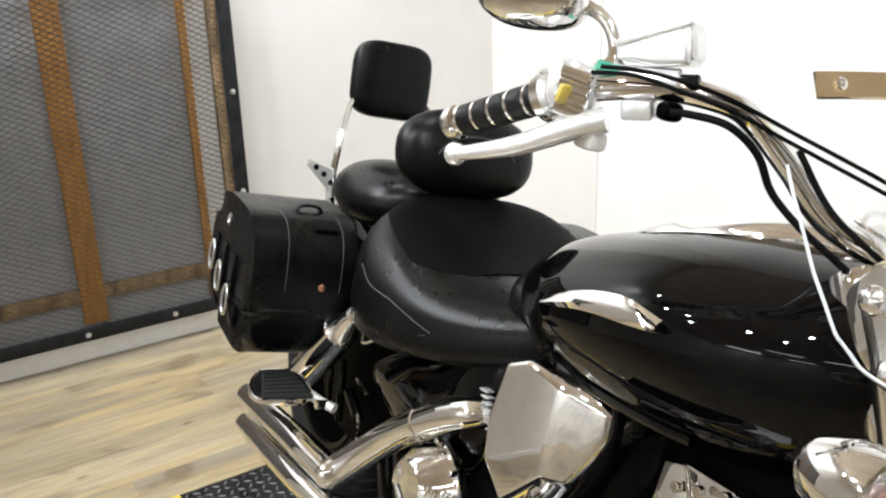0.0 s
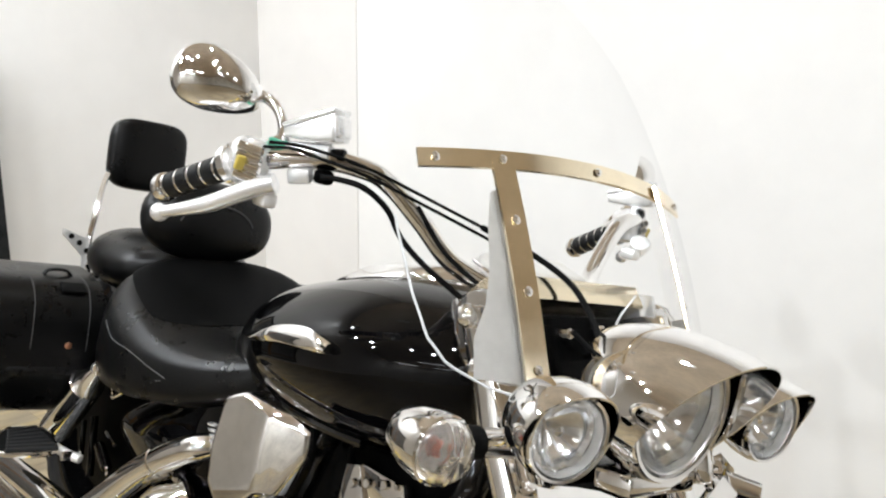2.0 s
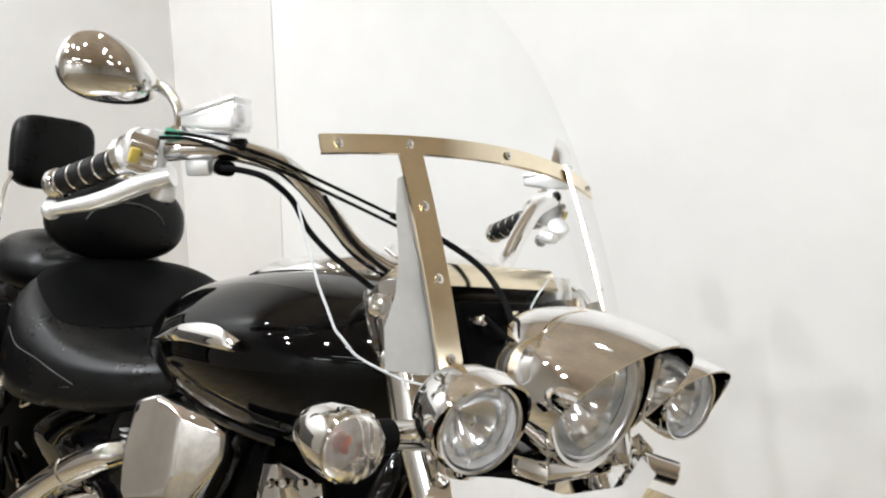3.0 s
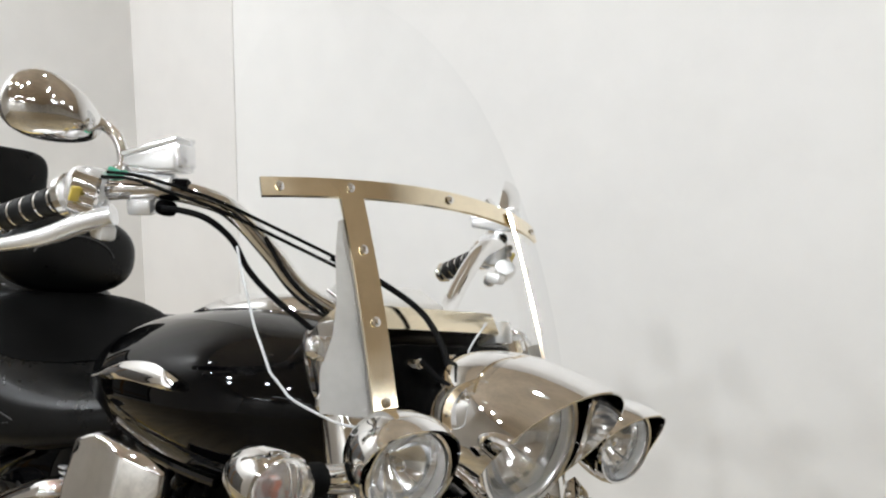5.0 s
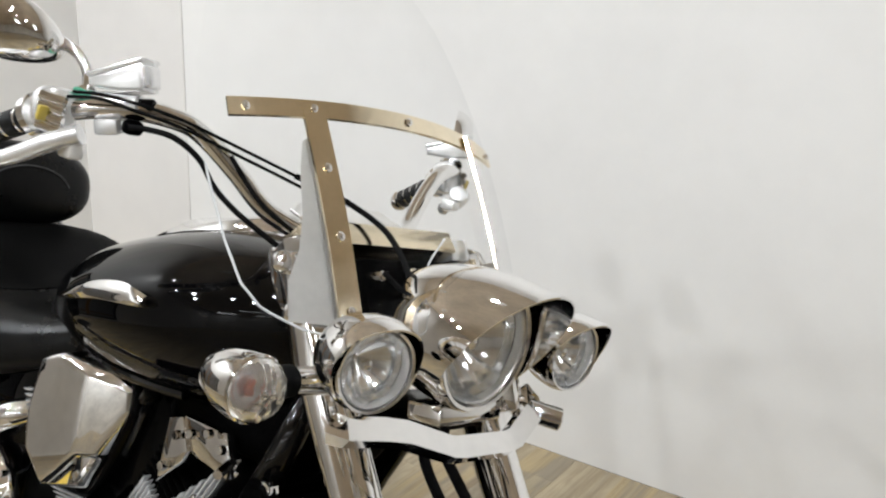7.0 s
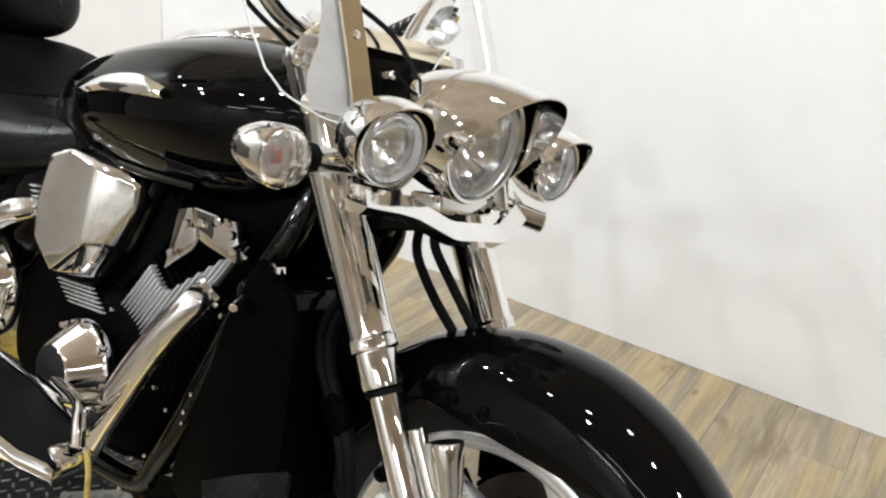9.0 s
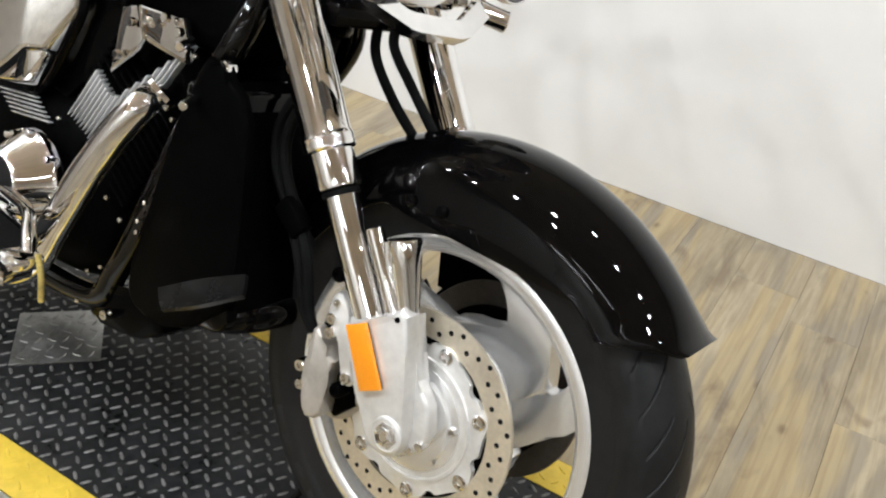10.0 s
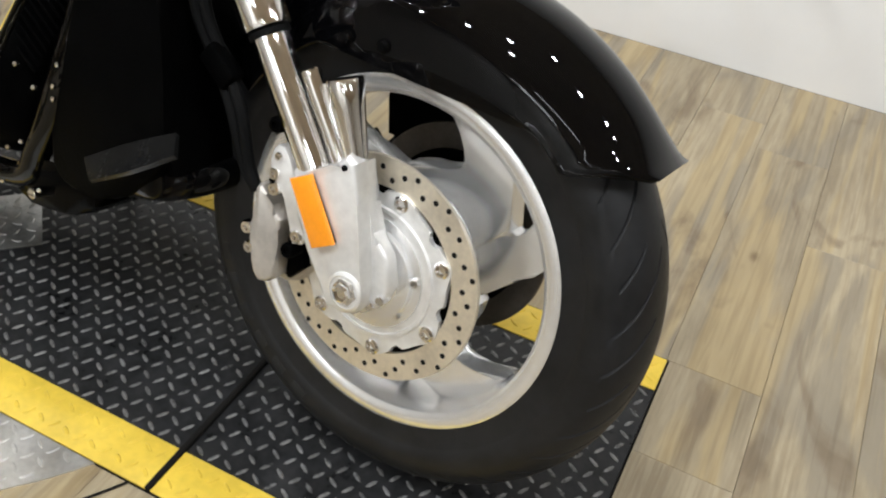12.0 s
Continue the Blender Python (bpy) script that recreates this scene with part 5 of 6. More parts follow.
# saddlebags
def saddlebag(s):
    Y = lambda y: s * -y
    c = V(-1.512, Y(-0.295), 0.56)
    mid = lambda y: Matrix(((1, 0, 0, 0), (0, 0, -1, Y(y)), (0, 1, 0, 0), (0, 0, 0, 1)))
    bag = part("saddlebag", plate(soft([(-1.648, 0.56), (-1.652, 0.49), (-1.618, 0.445), (-1.55, 0.435), (-1.45, 0.435), (-1.395, 0.455), (-1.372, 0.50), (-1.370, 0.56)], 4), 0.168, mid(-0.297), bevel=0.022, seg=5), LEATHER, bike, "black leather saddlebag with buckled straps", sharp=80)
    lid = part("bag_lid", plate(soft([(-1.664, 0.536), (-1.667, 0.61), (-1.645, 0.668), (-1.59, 0.698), (-1.50, 0.704), (-1.42, 0.697), (-1.375, 0.665), (-1.357, 0.61), (-1.357, 0.536), (-1.42, 0.530), (-1.60, 0.530)], 4), 0.190, mid(-0.299), bevel=0.026, seg=6), LEATHER, bag, "domed leather lid", sharp=85)
    fx = -1.358
    part("lid_edge", tube([V(fx - 0.008, Y(-0.215), 0.536), V(fx + 0.0015, Y(-0.23), 0.536), V(fx + 0.0015, Y(-0.37), 0.536), V(fx - 0.006, Y(-0.3925), 0.536), V(-1.42, Y(-0.3945), 0.531), V(-1.60, Y(-0.3945), 0.531)], 0.0024, 6, 3), LEATHER, bag)
    part("bag_seam", tube([V(fx + 0.001, Y(-0.222), 0.578), V(fx + 0.003, Y(-0.29), 0.566), V(fx - 0.002, Y(-0.362), 0.562)], 0.001, 5), THREAD, bag)
    for y in (-0.235, -0.335):
        part("strap_stitch", tube([(fx + 0.0015, Y(y), 0.535), (fx + 0.0033, Y(y), 0.56), (fx + 0.0032, Y(y), 0.61), (fx - 0.010, Y(y), 0.665), (fx - 0.05, Y(y), 0.6985), (fx - 0.12, Y(y), 0.7015)], 0.0009, 5), THREAD, bag, "stitched seam")
    # piping where the outer side meets the front
    part("edge_piping", tube([V(-1.364, Y(-0.387), 0.54), V(-1.361, Y(-0.387), 0.60), V(-1.378, Y(-0.387), 0.66), V(-1.42, Y(-0.387), 0.692), V(-1.50, Y(-0.387), 0.699), V(-1.59, Y(-0.387), 0.693)], 0.0038, 8), LEATHER, bag)
    part("lid_handle", tube([(-1.46, Y(-0.25), 0.700), (-1.46, Y(-0.262), 0.712), (-1.46, Y(-0.292), 0.712), (-1.46, Y(-0.305), 0.699)], 0.007, 10, squash=0.5), LEATHER, bag)
    part("lid_clasp", block((0.03, 0.045, 0.006), pose(-1.40, Y(-0.262), 0.692, 0, 22, 0), bevel=0.002), RUBBER, bag)
    part("bag_rivet", lathe([(0.0075, 0), (0.0075, 0.002), (0.004, 0.004)], (fx + 0.0015, Y(-0.268), 0.590), (1, 0, 0), 12), COPPER, bag, "small copper rivet")
    part("bag_eyelet", lathe([(0.011, 0), (0.012, 0.003), (0.008, 0.004), (0.0065, 0.001)], (-1.545, Y(-0.394), 0.655), (0, s, 0.0), 16), SCREW, bag)
    for x, z in ((-1.475, 0.525), (-1.545, 0.548), (-1.61, 0.57)):
        part("bag_strap", strip(spline([(x, Y(-0.3965), 0.61), (x, Y(-0.399), 0.56), (x, Y(-0.396), 0.51), (x - 0.005, Y(-0.384), 0.47)], 4), (0, s, 0), 0.028, 0.005), LEATHER, bag, "leather closing strap")
        part("buckle", tube([V(x + 0.016 * math.cos(a), Y(-0.404), z + 0.024 * math.sin(a) - (0.007 if math.sin(a) < -0.5 else 0)) for a in lin(0, 2 * math.pi, 17)], 0.0034, 8, 2), SCREW, bag, "silver D-shaped buckle")


saddlebag(-1)
saddlebag(1)

# rear shock, passenger boards, exhaust
for s in (-1, 1):
    sh = part("rear_shock", lathe([(0.012, -0.03), (0.022, 0), (0.032, 0.01), (0.032, 0.20), (0.027, 0.205), (0.022, 0.23), (0.014, 0.26)], V(-1.453, s * 0.235, 0.387), V(0.180, 0, 0.184), 24), CHROME, bike, "chrome shock absorber cover")
    part("shock_top", ball(V(-1.268, s * 0.225, 0.576), (0.022, 0.018, 0.022), 16, 10), CHROME, sh)
    bd = part("passenger_board", plate(soft([(-1.450, -0.345), (-1.370, -0.390), (-1.310, -0.385), (-1.300, -0.29), (-1.370, -0.262), (-1.440, -0.27)] if s < 0 else [(-1.450, 0.345), (-1.440, 0.27), (-1.370, 0.262), (-1.300, 0.29), (-1.310, 0.385), (-1.370, 0.39)], 3), 0.012, pose(-0.162, s * 0.04, 0.408) @ Matrix.Diagonal((0.86, 0.86, 1, 1)), bevel=0.003), CHROME, bike, "chrome passenger footboard with ribbed rubber")
    for k in range(7):
        f = k / 6
        part("rubber_rib", rod((-1.397 + 0.108 * f, s * (0.277 + 0.010 * (1 - f)), 0.4155), (-1.377 + 0.090 * f, s * (0.343 + 0.024 * f), 0.4155), 0.0052, 8), LETTER, bd)
    part("board_pad", plate(soft([(-1.440, -0.342), (-1.370, -0.383), (-1.315, -0.378), (-1.307, -0.295), (-1.370, -0.27), (-1.430, -0.278)] if s < 0 else [(-1.440, 0.342), (-1.430, 0.278), (-1.370, 0.27), (-1.307, 0.295), (-1.315, 0.378), (-1.370, 0.383)], 3), 0.006, pose(-0.162, s * 0.04, 0.413) @ Matrix.Diagonal((0.86, 0.86, 1, 1)), bevel=0.002), RUBBER, bd)
    part("board_arm", tube([(-1.335, s * 0.275, 0.405), (-1.30, s * 0.26, 0.402), (-1.27, s * 0.24, 0.400)], 0.0085, 12), SATIN, bd)
    part("arm_bolt", rod((-1.285, s * 0.235, 0.401), (-1.285, s * 0.27, 0.401), 0.009, 8), CHROME, bd)
ELBOW = V(-1.191, -0.262, 0.320)
ex = part("upper_muffler", tube([ELBOW, (-1.23, -0.268, 0.3195), (-1.3, -0.28, 0.318), (-1.45, -0.301, 0.308), (-1.545, -0.311, 0.30)], [0.026, 0.0262, 0.026, 0.024, 0.023], 28), CHROME, bike, "long chrome muffler")
part("muffler_mouth", rod((-1.535, -0.3105, 0.3015), (-1.549, -0.3115, 0.2995), 0.016, 24), DARK_HOLE, ex)
lm = part("lower_muffler", tube([(-1.10, -0.26, 0.272), (-1.19, -0.275, 0.273), (-1.3, -0.292, 0.266), (-1.525, -0.312, 0.248)], [0.020, 0.021, 0.022, 0.022], 28), CHROME, bike, "long chrome muffler")
part("muffler_mouth", rod((-1.515, -0.3112, 0.2488), (-1.529, -0.3124, 0.2477), 0.016, 24), DARK_HOLE, lm)
part("header_elbow", ball(ELBOW, (0.0264, 0.0264, 0.0264), 28, 14), CHROME, ex)
hd = part("rear_header", tube([(-0.93, -0.12, 0.556), (-0.945, -0.165, 0.549), (-0.979, -0.180, 0.530), (-1.03, -0.195, 0.493), (-1.094, -0.205, 0.441), (-1.151, -0.222, 0.380), (-1.180, -0.242, 0.340), ELBOW], [0.021, 0.022, 0.0235, 0.025, 0.026, 0.0262, 0.0262, 0.0262], 28), CHROME, bike, "curved chrome exhaust header")
part("header_joint", lathe([(0.0245, 0), (0.0268, 0.002), (0.0268, 0.012), (0.025, 0.014)], V(-1.03, -0.195, 0.493), V(-0.064, -0.010, -0.052), 28), CHROME, hd)
part("shield_slot", tube([(-0.998 - 0.004, -0.2075, 0.515), (-1.06, -0.2125, 0.4765), (-1.12, -0.2275, 0.4265)], 0.0022, 6), DARK_HOLE, hd, "dark slot in the heat shield")
part("front_header", tube([(-0.492, -0.15, 0.573), (-0.485, -0.17, 0.562), (-0.507, -0.185, 0.517), (-0.54, -0.195, 0.447), (-0.576, -0.205, 0.36), (-0.61, -0.215, 0.283)] + [(-0.68, -0.23, 0.25), (-0.85, -0.25, 0.225), (-1.1, -0.26, 0.27)], [0.019, 0.021, 0.022, 0.023, 0.023, 0.023, 0.023, 0.022, 0.021], 24), CHROME, bike, "curved chrome exhaust header")

# frame and engine
fr = part("bike_frame", tube([(-0.42, -0.045, 0.80), (-0.40, -0.10, 0.70), (-0.44, -0.105, 0.60), (-0.50, -0.105, 0.44), (-0.56, -0.105, 0.28), (-0.62, -0.105, 0.21), (-0.9, -0.11, 0.19), (-1.2, -0.11, 0.20), (-1.3, -0.11, 0.32), (-1.32, -0.11, 0.5)], 0.019, 16), TUBE_BLACK, bike, "black steel frame tubes")
part("frame_rail", tube([(-0.42, 0.045, 0.80), (-0.40, 0.10, 0.70), (-0.44, 0.105, 0.60), (-0.50, 0.105, 0.44), (-0.56, 0.105, 0.28), (-0.62, 0.105, 0.21), (-0.9, 0.11, 0.19), (-1.2, 0.11, 0.20), (-1.32, 0.11, 0.5)], 0.019, 16), TUBE_BLACK, fr)
part("backbone", tube([(-0.42, 0, 0.80), (-0.7, 0, 0.76), (-1.05, 0, 0.65), (-1.3, 0, 0.58), (-1.65, 0, 0.64)], 0.034, 16), FRAME_BLACK, fr)
part("neck_bolt", rod((-0.388, -0.12, 0.645), (-0.388, -0.138, 0.645), 0.011, 8), CHROME, fr)
part("swingarm", tube([(-1.25, -0.09, 0.34), (-1.5, -0.095, 0.33), (-1.715, -0.1, 0.32)], 0.024, 14), FRAME_BLACK, fr)
for s in (-1, 1):
    part("fender_strut", tube([(-1.30, s * 0.135, 0.60), (-1.5, s * 0.135, 0.62), (-1.78, s * 0.132, 0.62)], 0.02, 12, squash=0.4), FRAME_BLACK, fr)
rad = part("radiator_shroud", block((0.09, 0.19, 0.33), Matrix.Translation(V(-0.372, -0.05, 0.465)) @ pose(0, 0, 0, 0, -12, 0), bevel=0.02, seg=3), PAINT, bike, "gloss black radiator shroud")
part("radiator_core", block((0.012, 0.15, 0.26), Matrix.Translation(V(-0.322, -0.05, 0.475)) @ pose(0, 0, 0, 0, -12, 0), bevel=0.003), CAST_BLACK, rad)
part("shroud_side", plate(soft([(-0.42, 0.63), (-0.38, 0.645), (-0.32, 0.60), (-0.285, 0.42), (-0.30, 0.35), (-0.36, 0.295), (-0.44, 0.275), (-0.48, 0.30), (-0.47, 0.38)], 3), 0.02, side(-0.138), bevel=0.007), CAST_BLACK, rad)
part("chin_scoop", ball((-0.36, 0.0, 0.315), (0.085, 0.14, 0.032), 28, 12, Matrix.Rotation(radians(-15), 3, "Y"), power=3), PAINT, rad)
bm = bmesh.new()
rings = [spline([(p.x, p.y, p.z) for p in row], 4) for row in ([V(-0.415, -0.15, 0.331), V(-0.415, -0.15, 0.331).lerp(V(-0.264, -0.15, 0.425), 0.5) + V(0, 0, 0.003), V(-0.264, -0.15, 0.425)], [V(-0.37, -0.178, 0.326), V(-0.37, -0.178, 0.326).lerp(V(-0.235, -0.178, 0.415), 0.5) + V(0, -0.006, -0.003), V(-0.235, -0.178, 0.415)])]
skin(bm, [rings[0], [p.lerp(q, 0.5) + V(0, 0, -0.003) for p, q in zip(*rings)], rings[1]], closed=False)
bmesh.ops.recalc_face_normals(bm, faces=bm.faces)
bmesh.ops.solidify(bm, geom=bm.faces, thickness=0.006)
part("scoop_ledge", bm, GREY_PLASTIC, rad, "dull grey ledge of the radiator scoop")
part("skid_plate", plate(soft([(-0.47, 0.30), (-0.44, 0.235), (-0.50, 0.20), (-0.60, 0.185), (-0.62, 0.22), (-0.55, 0.25)], 3), 0.16, side(-0.03), bevel=0.01), FRAME_BLACK, bike)
for bx, by, bz in [(-0.582, -0.125, 0.39), (-0.545, -0.125, 0.371), (-0.5, -0.13, 0.39), (-0.499, -0.13, 0.373), (-0.571, -0.125, 0.284), (-0.599, -0.125, 0.265), (-0.619, -0.12, 0.202), (-0.483, -0.13, 0.56), (-0.468, -0.13, 0.55), (-0.446, -0.13, 0.642), (-0.697, -0.14, 0.468), (-0.304, -0.12, 0.41), (-0.492, -0.13, 0.421), (-0.295, -0.12, 0.394), (-0.538, -0.12, 0.223)]:
    part("engine_bolt", lathe([(0.004, 0), (0.004, 0.003), (0.0026, 0.005), (0.001, 0.006)], (bx, by, bz), (0.2, -1, 0.1), 10), CHROME, fr)
part("engine_bolt", rod((-0.548, -0.11, 0.214), (-0.548, -0.128, 0.214), 0.008, 8), CHROME, fr)

case = part("crankcase", ball((-0.80, 0, 0.36), (0.235, 0.145, 0.15), 40, 20, power=3.5), CAST_BLACK, bike, "black cast engine crankcase")
# clutch and cam covers
for c, r, y in (((-0.712, 0.368), 0.076, -0.155), ((-1.02, 0.385), 0.085, -0.15)):
    part("engine_cover", lathe([(r, 0), (r * 1.02, 0.006), (r * 0.99, 0.014), (r * 0.92, 0.018), (r * 0.60, 0.056), (r * 0.54, 0.060), (r * 0.1, 0.061)], V(c[0], y, c[1]), (0, -1, 0), 36), CHROME, case, "round chrome engine cover")
    for k in range(8):
        a = 2 * math.pi * k / 8
        p = V(c[0] + r * 0.96 * math.cos(a), y - 0.012, c[1] + r * 0.96 * math.sin(a))
        part("cover_bolt", rod(p, p - V(0, 0.012, 0), 0.0055, 8), CHROME, case)
for k in range(9):
    part("cover_rib", rod((-0.935 - 0.006 * k, -0.18 - 0.003 * k, 0.36 + 0.002 * k), (-0.925 - 0.006 * k, -0.18 - 0.003 * k, 0.42), 0.0022, 6), CHROME, case)


def cylinder(foot, up, name):
    """One finned pot, leaning along up, with rocker covers."""
    foot, up = Vector(foot), Vector(up).normalized()
    fwd = up.cross(V(0, 1, 0)).normalized() * -1
    m = Matrix((fwd.to_tuple() + (0,), (0, 1, 0, 0), up.to_tuple() + (0,), (0, 0, 0, 1)))
    m = Matrix(((fwd.x, 0, up.x, foot.x), (fwd.y, 1, up.y, foot.y), (fwd.z, 0, up.z, foot.z), (0, 0, 0, 1)))
    core = part(name, block((0.15, 0.19, 0.25), m @ pose(0, 0, 0.125), bevel=0.02), CAST_BLACK, bike, "black finned engine cylinder with bright fin edges")
    for k in range(12):
        part("cooling_fin", block((0.185, 0.225, 0.0055), m @ pose(0, 0, 0.035 + 0.0145 * k), bevel=0.002), CAST_BLACK, core)
    part("rocker_cover", ball(m @ V(0, 0, 0.255), (0.085, 0.09, 0.04), 32, 14, m.to_3x3(), power=4), CAST_BLACK, core)
    return core, m


front_pot, fm = cylinder((-0.66, 0, 0.40), (0.52, 0, 0.85), "front_cylinder")
rear_pot, rm = cylinder((-0.90, 0, 0.40), (-0.42, 0, 0.85), "rear_cylinder")
# machined fin edges of the front pot, and the ends of the rear pot's fins
fu, fn = V(0.522, 0, 0.853), V(0.84, 0, -0.54)
fq = Matrix(((fn.x, 0, fu.x, 0), (0, 1, 0, 0), (fn.z, 0, fu.z, 0), (0, 0, 0, 1)))
for k in range(15):
    long = 0.105 if k < 6 else 0.10 + 0.008 * (k - 5)
    start = 0.0 if k < 8 else 0.016 * (k - 7)
    p = V(-0.706, -0.118, 0.467) + fn * 0.0078 * k + fu * (start + (long + start) / 2 - start / 2)
    part("fin_edge", block((0.0023, 0.012, long), Matrix.Translation(p) @ fq, bevel=0.0008), ALLOY, front_pot, "machined bright fin edge")
for k in range(10):
    f = k / 9
    p = V(-0.926, -0.165, 0.594).lerp(V(-0.872, -0.165, 0.528), f)
    part("fin_edge", block((0.019, 0.014, 0.0032), Matrix.Translation(p) @ pose(0, 0, 0, 0, -8, 0), bevel=0.0014), ALLOY, rear_pot, "machined bright fin edge")
for k in range(6):
    p = V(-0.807, -0.14, 0.470).lerp(V(-0.766, -0.14, 0.446), k / 5)
    part("fin_edge", block((0.1, 0.008, 0.0022), Matrix.Translation(p) @ pose(0, 0, 0, 0, -10, 0), bevel=0.001), ALLOY, rear_pot, "machined bright fin edge")
part("air_box", ball((-0.57, 0, 0.70), (0.19, 0.11, 0.07), 28, 14, power=3.5), CAST_BLACK, bike)
# chrome plates on the right of the front pot
part("front_cover", plate([(-0.600, 0.662), (-0.572, 0.672), (-0.549, 0.632), (-0.557, 0.615), (-0.608, 0.567)], 0.02, side(-0.125), bevel=0.005), CHROME, front_pot, "faceted chrome cover")
part("front_cover", plate([(-0.572, 0.673), (-0.485, 0.680), (-0.467, 0.650), (-0.465, 0.626), (-0.546, 0.630)], 0.016, side(-0.123), bevel=0.004), CHROME, front_pot)
for q in ((-0.565, 0.65), (-0.535, 0.662), (-0.50, 0.675), (-0.47, 0.665), (-0.585, 0.60)):
    part("cover_screw", rod(V(q[0], -0.138, q[1]), V(q[0], -0.147, q[1]), 0.0065, 8), CHROME, front_pot)
part("pipe_clamp", lathe([(0.018, 0), (0.025, 0.003), (0.025, 0.010), (0.018, 0.013)], V(-0.484, -0.135, 0.585), (-0.3, -0.5, -0.7), 24), CHROME, front_pot)
for q in ((-0.435, 0.665), (-0.41, 0.60)):
    part("clamp_stud", rod(V(q[0], -0.15, q[1]), V(q[0] + 0.02, -0.185, q[1] - 0.004), 0.006, 8), CHROME, front_pot)
# big chrome intake box beside the rear pot
INTAKE = [(-0.872, 0.669), (-0.83, 0.688), (-0.716, 0.692), (-0.681, 0.670), (-0.677, 0.631), (-0.716, 0.555), (-0.761, 0.492), (-0.81, 0.488), (-0.868, 0.532), (-0.880, 0.589)]
cx, cz = -0.765, 0.60
INTAKE = [(cx + (x - cx) * 0.85, z) for x, z in INTAKE]
bm = bmesh.new()
loops = []
flat = lambda x, z: -0.178 + 0.22 * (x - cx) + 0.05 * (z - cz)
for y, k in ((-0.09, 1.0), (-0.128, 1.0)):
    loops.append([bm.verts.new((cx + (x - cx) * k, y, cz + (z - cz) * k)) for x, z in INTAKE])
loops.append([bm.verts.new((cx + (x - cx) * 0.965, -0.140 if 2 <= i <= 6 else flat(x, z), cz + (z - cz) * 0.965)) for i, (x, z) in enumerate(INTAKE)])
for a, b in zip(loops, loops[1:]):
    for i in range(len(INTAKE)):
        bm.faces.new((a[i], a[(i + 1) % len(INTAKE)], b[(i + 1) % len(INTAKE)], b[i]))
t = loops[-1]
ra, rb, rc, rd = (bm.verts.new(p) for p in ((-0.757, flat(-0.757, 0.674), 0.674), (-0.752, flat(-0.752, 0.556), 0.556), (-0.724, -0.160, 0.560), (-0.843, flat(-0.843, 0.540), 0.540)))
for f in ((t[0], t[1], ra), (t[1], t[2], ra), (t[0], ra, rb, rd), (t[9], t[0], rd), (t[8], t[9], rd), (ra, t[2], t[3]), (ra, t[3], rc, rb), (t[3], t[4], rc), (t[4], t[5], rc), (rb, rc, t[5], t[6]), (rb, t[6], t[7]), (rd, rb, t[7], t[8])):
    bm.faces.new(f)
bmesh.ops.recalc_face_normals(bm, faces=bm.faces)
bmesh.ops.bevel(bm, geom=[e for e in bm.edges if e.calc_face_angle(0) > 0.15], offset=0.007, segments=4, affect="EDGES", profile=0.5)
intake = part("intake_box", bm, CHROME, bike, "large faceted chrome intake cover", sharp=25)
part("intake_rim", tube([V(cx + (x - cx) * 1.03, -0.132, cz + (z - cz) * 1.03) for x, z in soft(INTAKE, 3)] , 0.007, 8, 1), FRAME_BLACK, intake)
part("intake_back", plate(soft([(-0.885, 0.66), (-0.83, 0.72), (-0.70, 0.735), (-0.63, 0.69), (-0.64, 0.60), (-0.70, 0.51), (-0.80, 0.46), (-0.87, 0.52)], 3), 0.05, side(-0.085), bevel=0.01), FRAME_BLACK, intake)
part("intake_arm", tube([(-0.66, -0.13, 0.665), (-0.645, -0.135, 0.69), (-0.70, -0.12, 0.735), (-0.78, -0.10, 0.755)], 0.014, 12), FRAME_BLACK, intake)
COVER = soft([(-0.94, 0.640), (-1.13, 0.580), (-1.27, 0.520), (-1.375, 0.455), (-1.395, 0.424), (-1.375, 0.402), (-1.30, 0.385), (-1.2, 0.365), (-1.05, 0.385), (-0.95, 0.47)], 4)
rings = []
for f in lin(0, 1, 9):
    k, y = 1 - 0.9 * f ** 1.6, -0.100 - 0.058 * math.sin(f * math.pi / 2) ** 0.5
    rings.append([V(-1.16 + (x + 1.16) * k, y, 0.49 + (z - 0.49) * k) for x, z in COVER])
part("side_cover", skin(bmesh.new(), rings), PAINT, bike, "gloss black domed side cover", sharp=50)
# added plate that keeps the gaps below the saddle black
part("gap_plate", plate(soft([(-1.26, 0.62), (-1.44, 0.60), (-1.60, 0.52), (-1.63, 0.36), (-1.56, 0.27), (-1.38, 0.27), (-1.26, 0.34)], 4), 0.012, side(-0.128), bevel=0.004), CAST_BLACK, bike, "black plate added to darken the gaps before the rear wheel")
for a, b, r in (((-1.535, -0.15, 0.375), (-1.515, -0.15, 0.290), 0.006), ((-1.478, -0.15, 0.405), (-1.449, -0.15, 0.285), 0.008), ((-1.425, -0.15, 0.362), (-1.352, -0.155, 0.342), 0.011)):
    part("brake_rod", rod(a, b, r, 12), TUBE_BLACK, bike)
for a, b in (((-1.385, -0.155, 0.405), (-1.325, -0.158, 0.402)), ((-1.352, -0.158, 0.345), (-1.332, -0.160, 0.349)), ((-1.342, -0.156, 0.342), (-1.336, -0.156, 0.300))):
    part("rod_clevis", rod(a, b, 0.0045, 10), CHROME, bike)
part("seat_hook", tube([(-1.402, -0.15, 0.515), (-1.405, -0.152, 0.485), (-1.385, -0.154, 0.478), (-1.345, -0.156, 0.498), (-1.333, -0.158, 0.512)], 0.004, 8), CHROME, bike)
part("battery_box", block((0.36, 0.24, 0.25), pose(-1.17, 0, 0.48), bevel=0.02), FRAME_BLACK, bike)

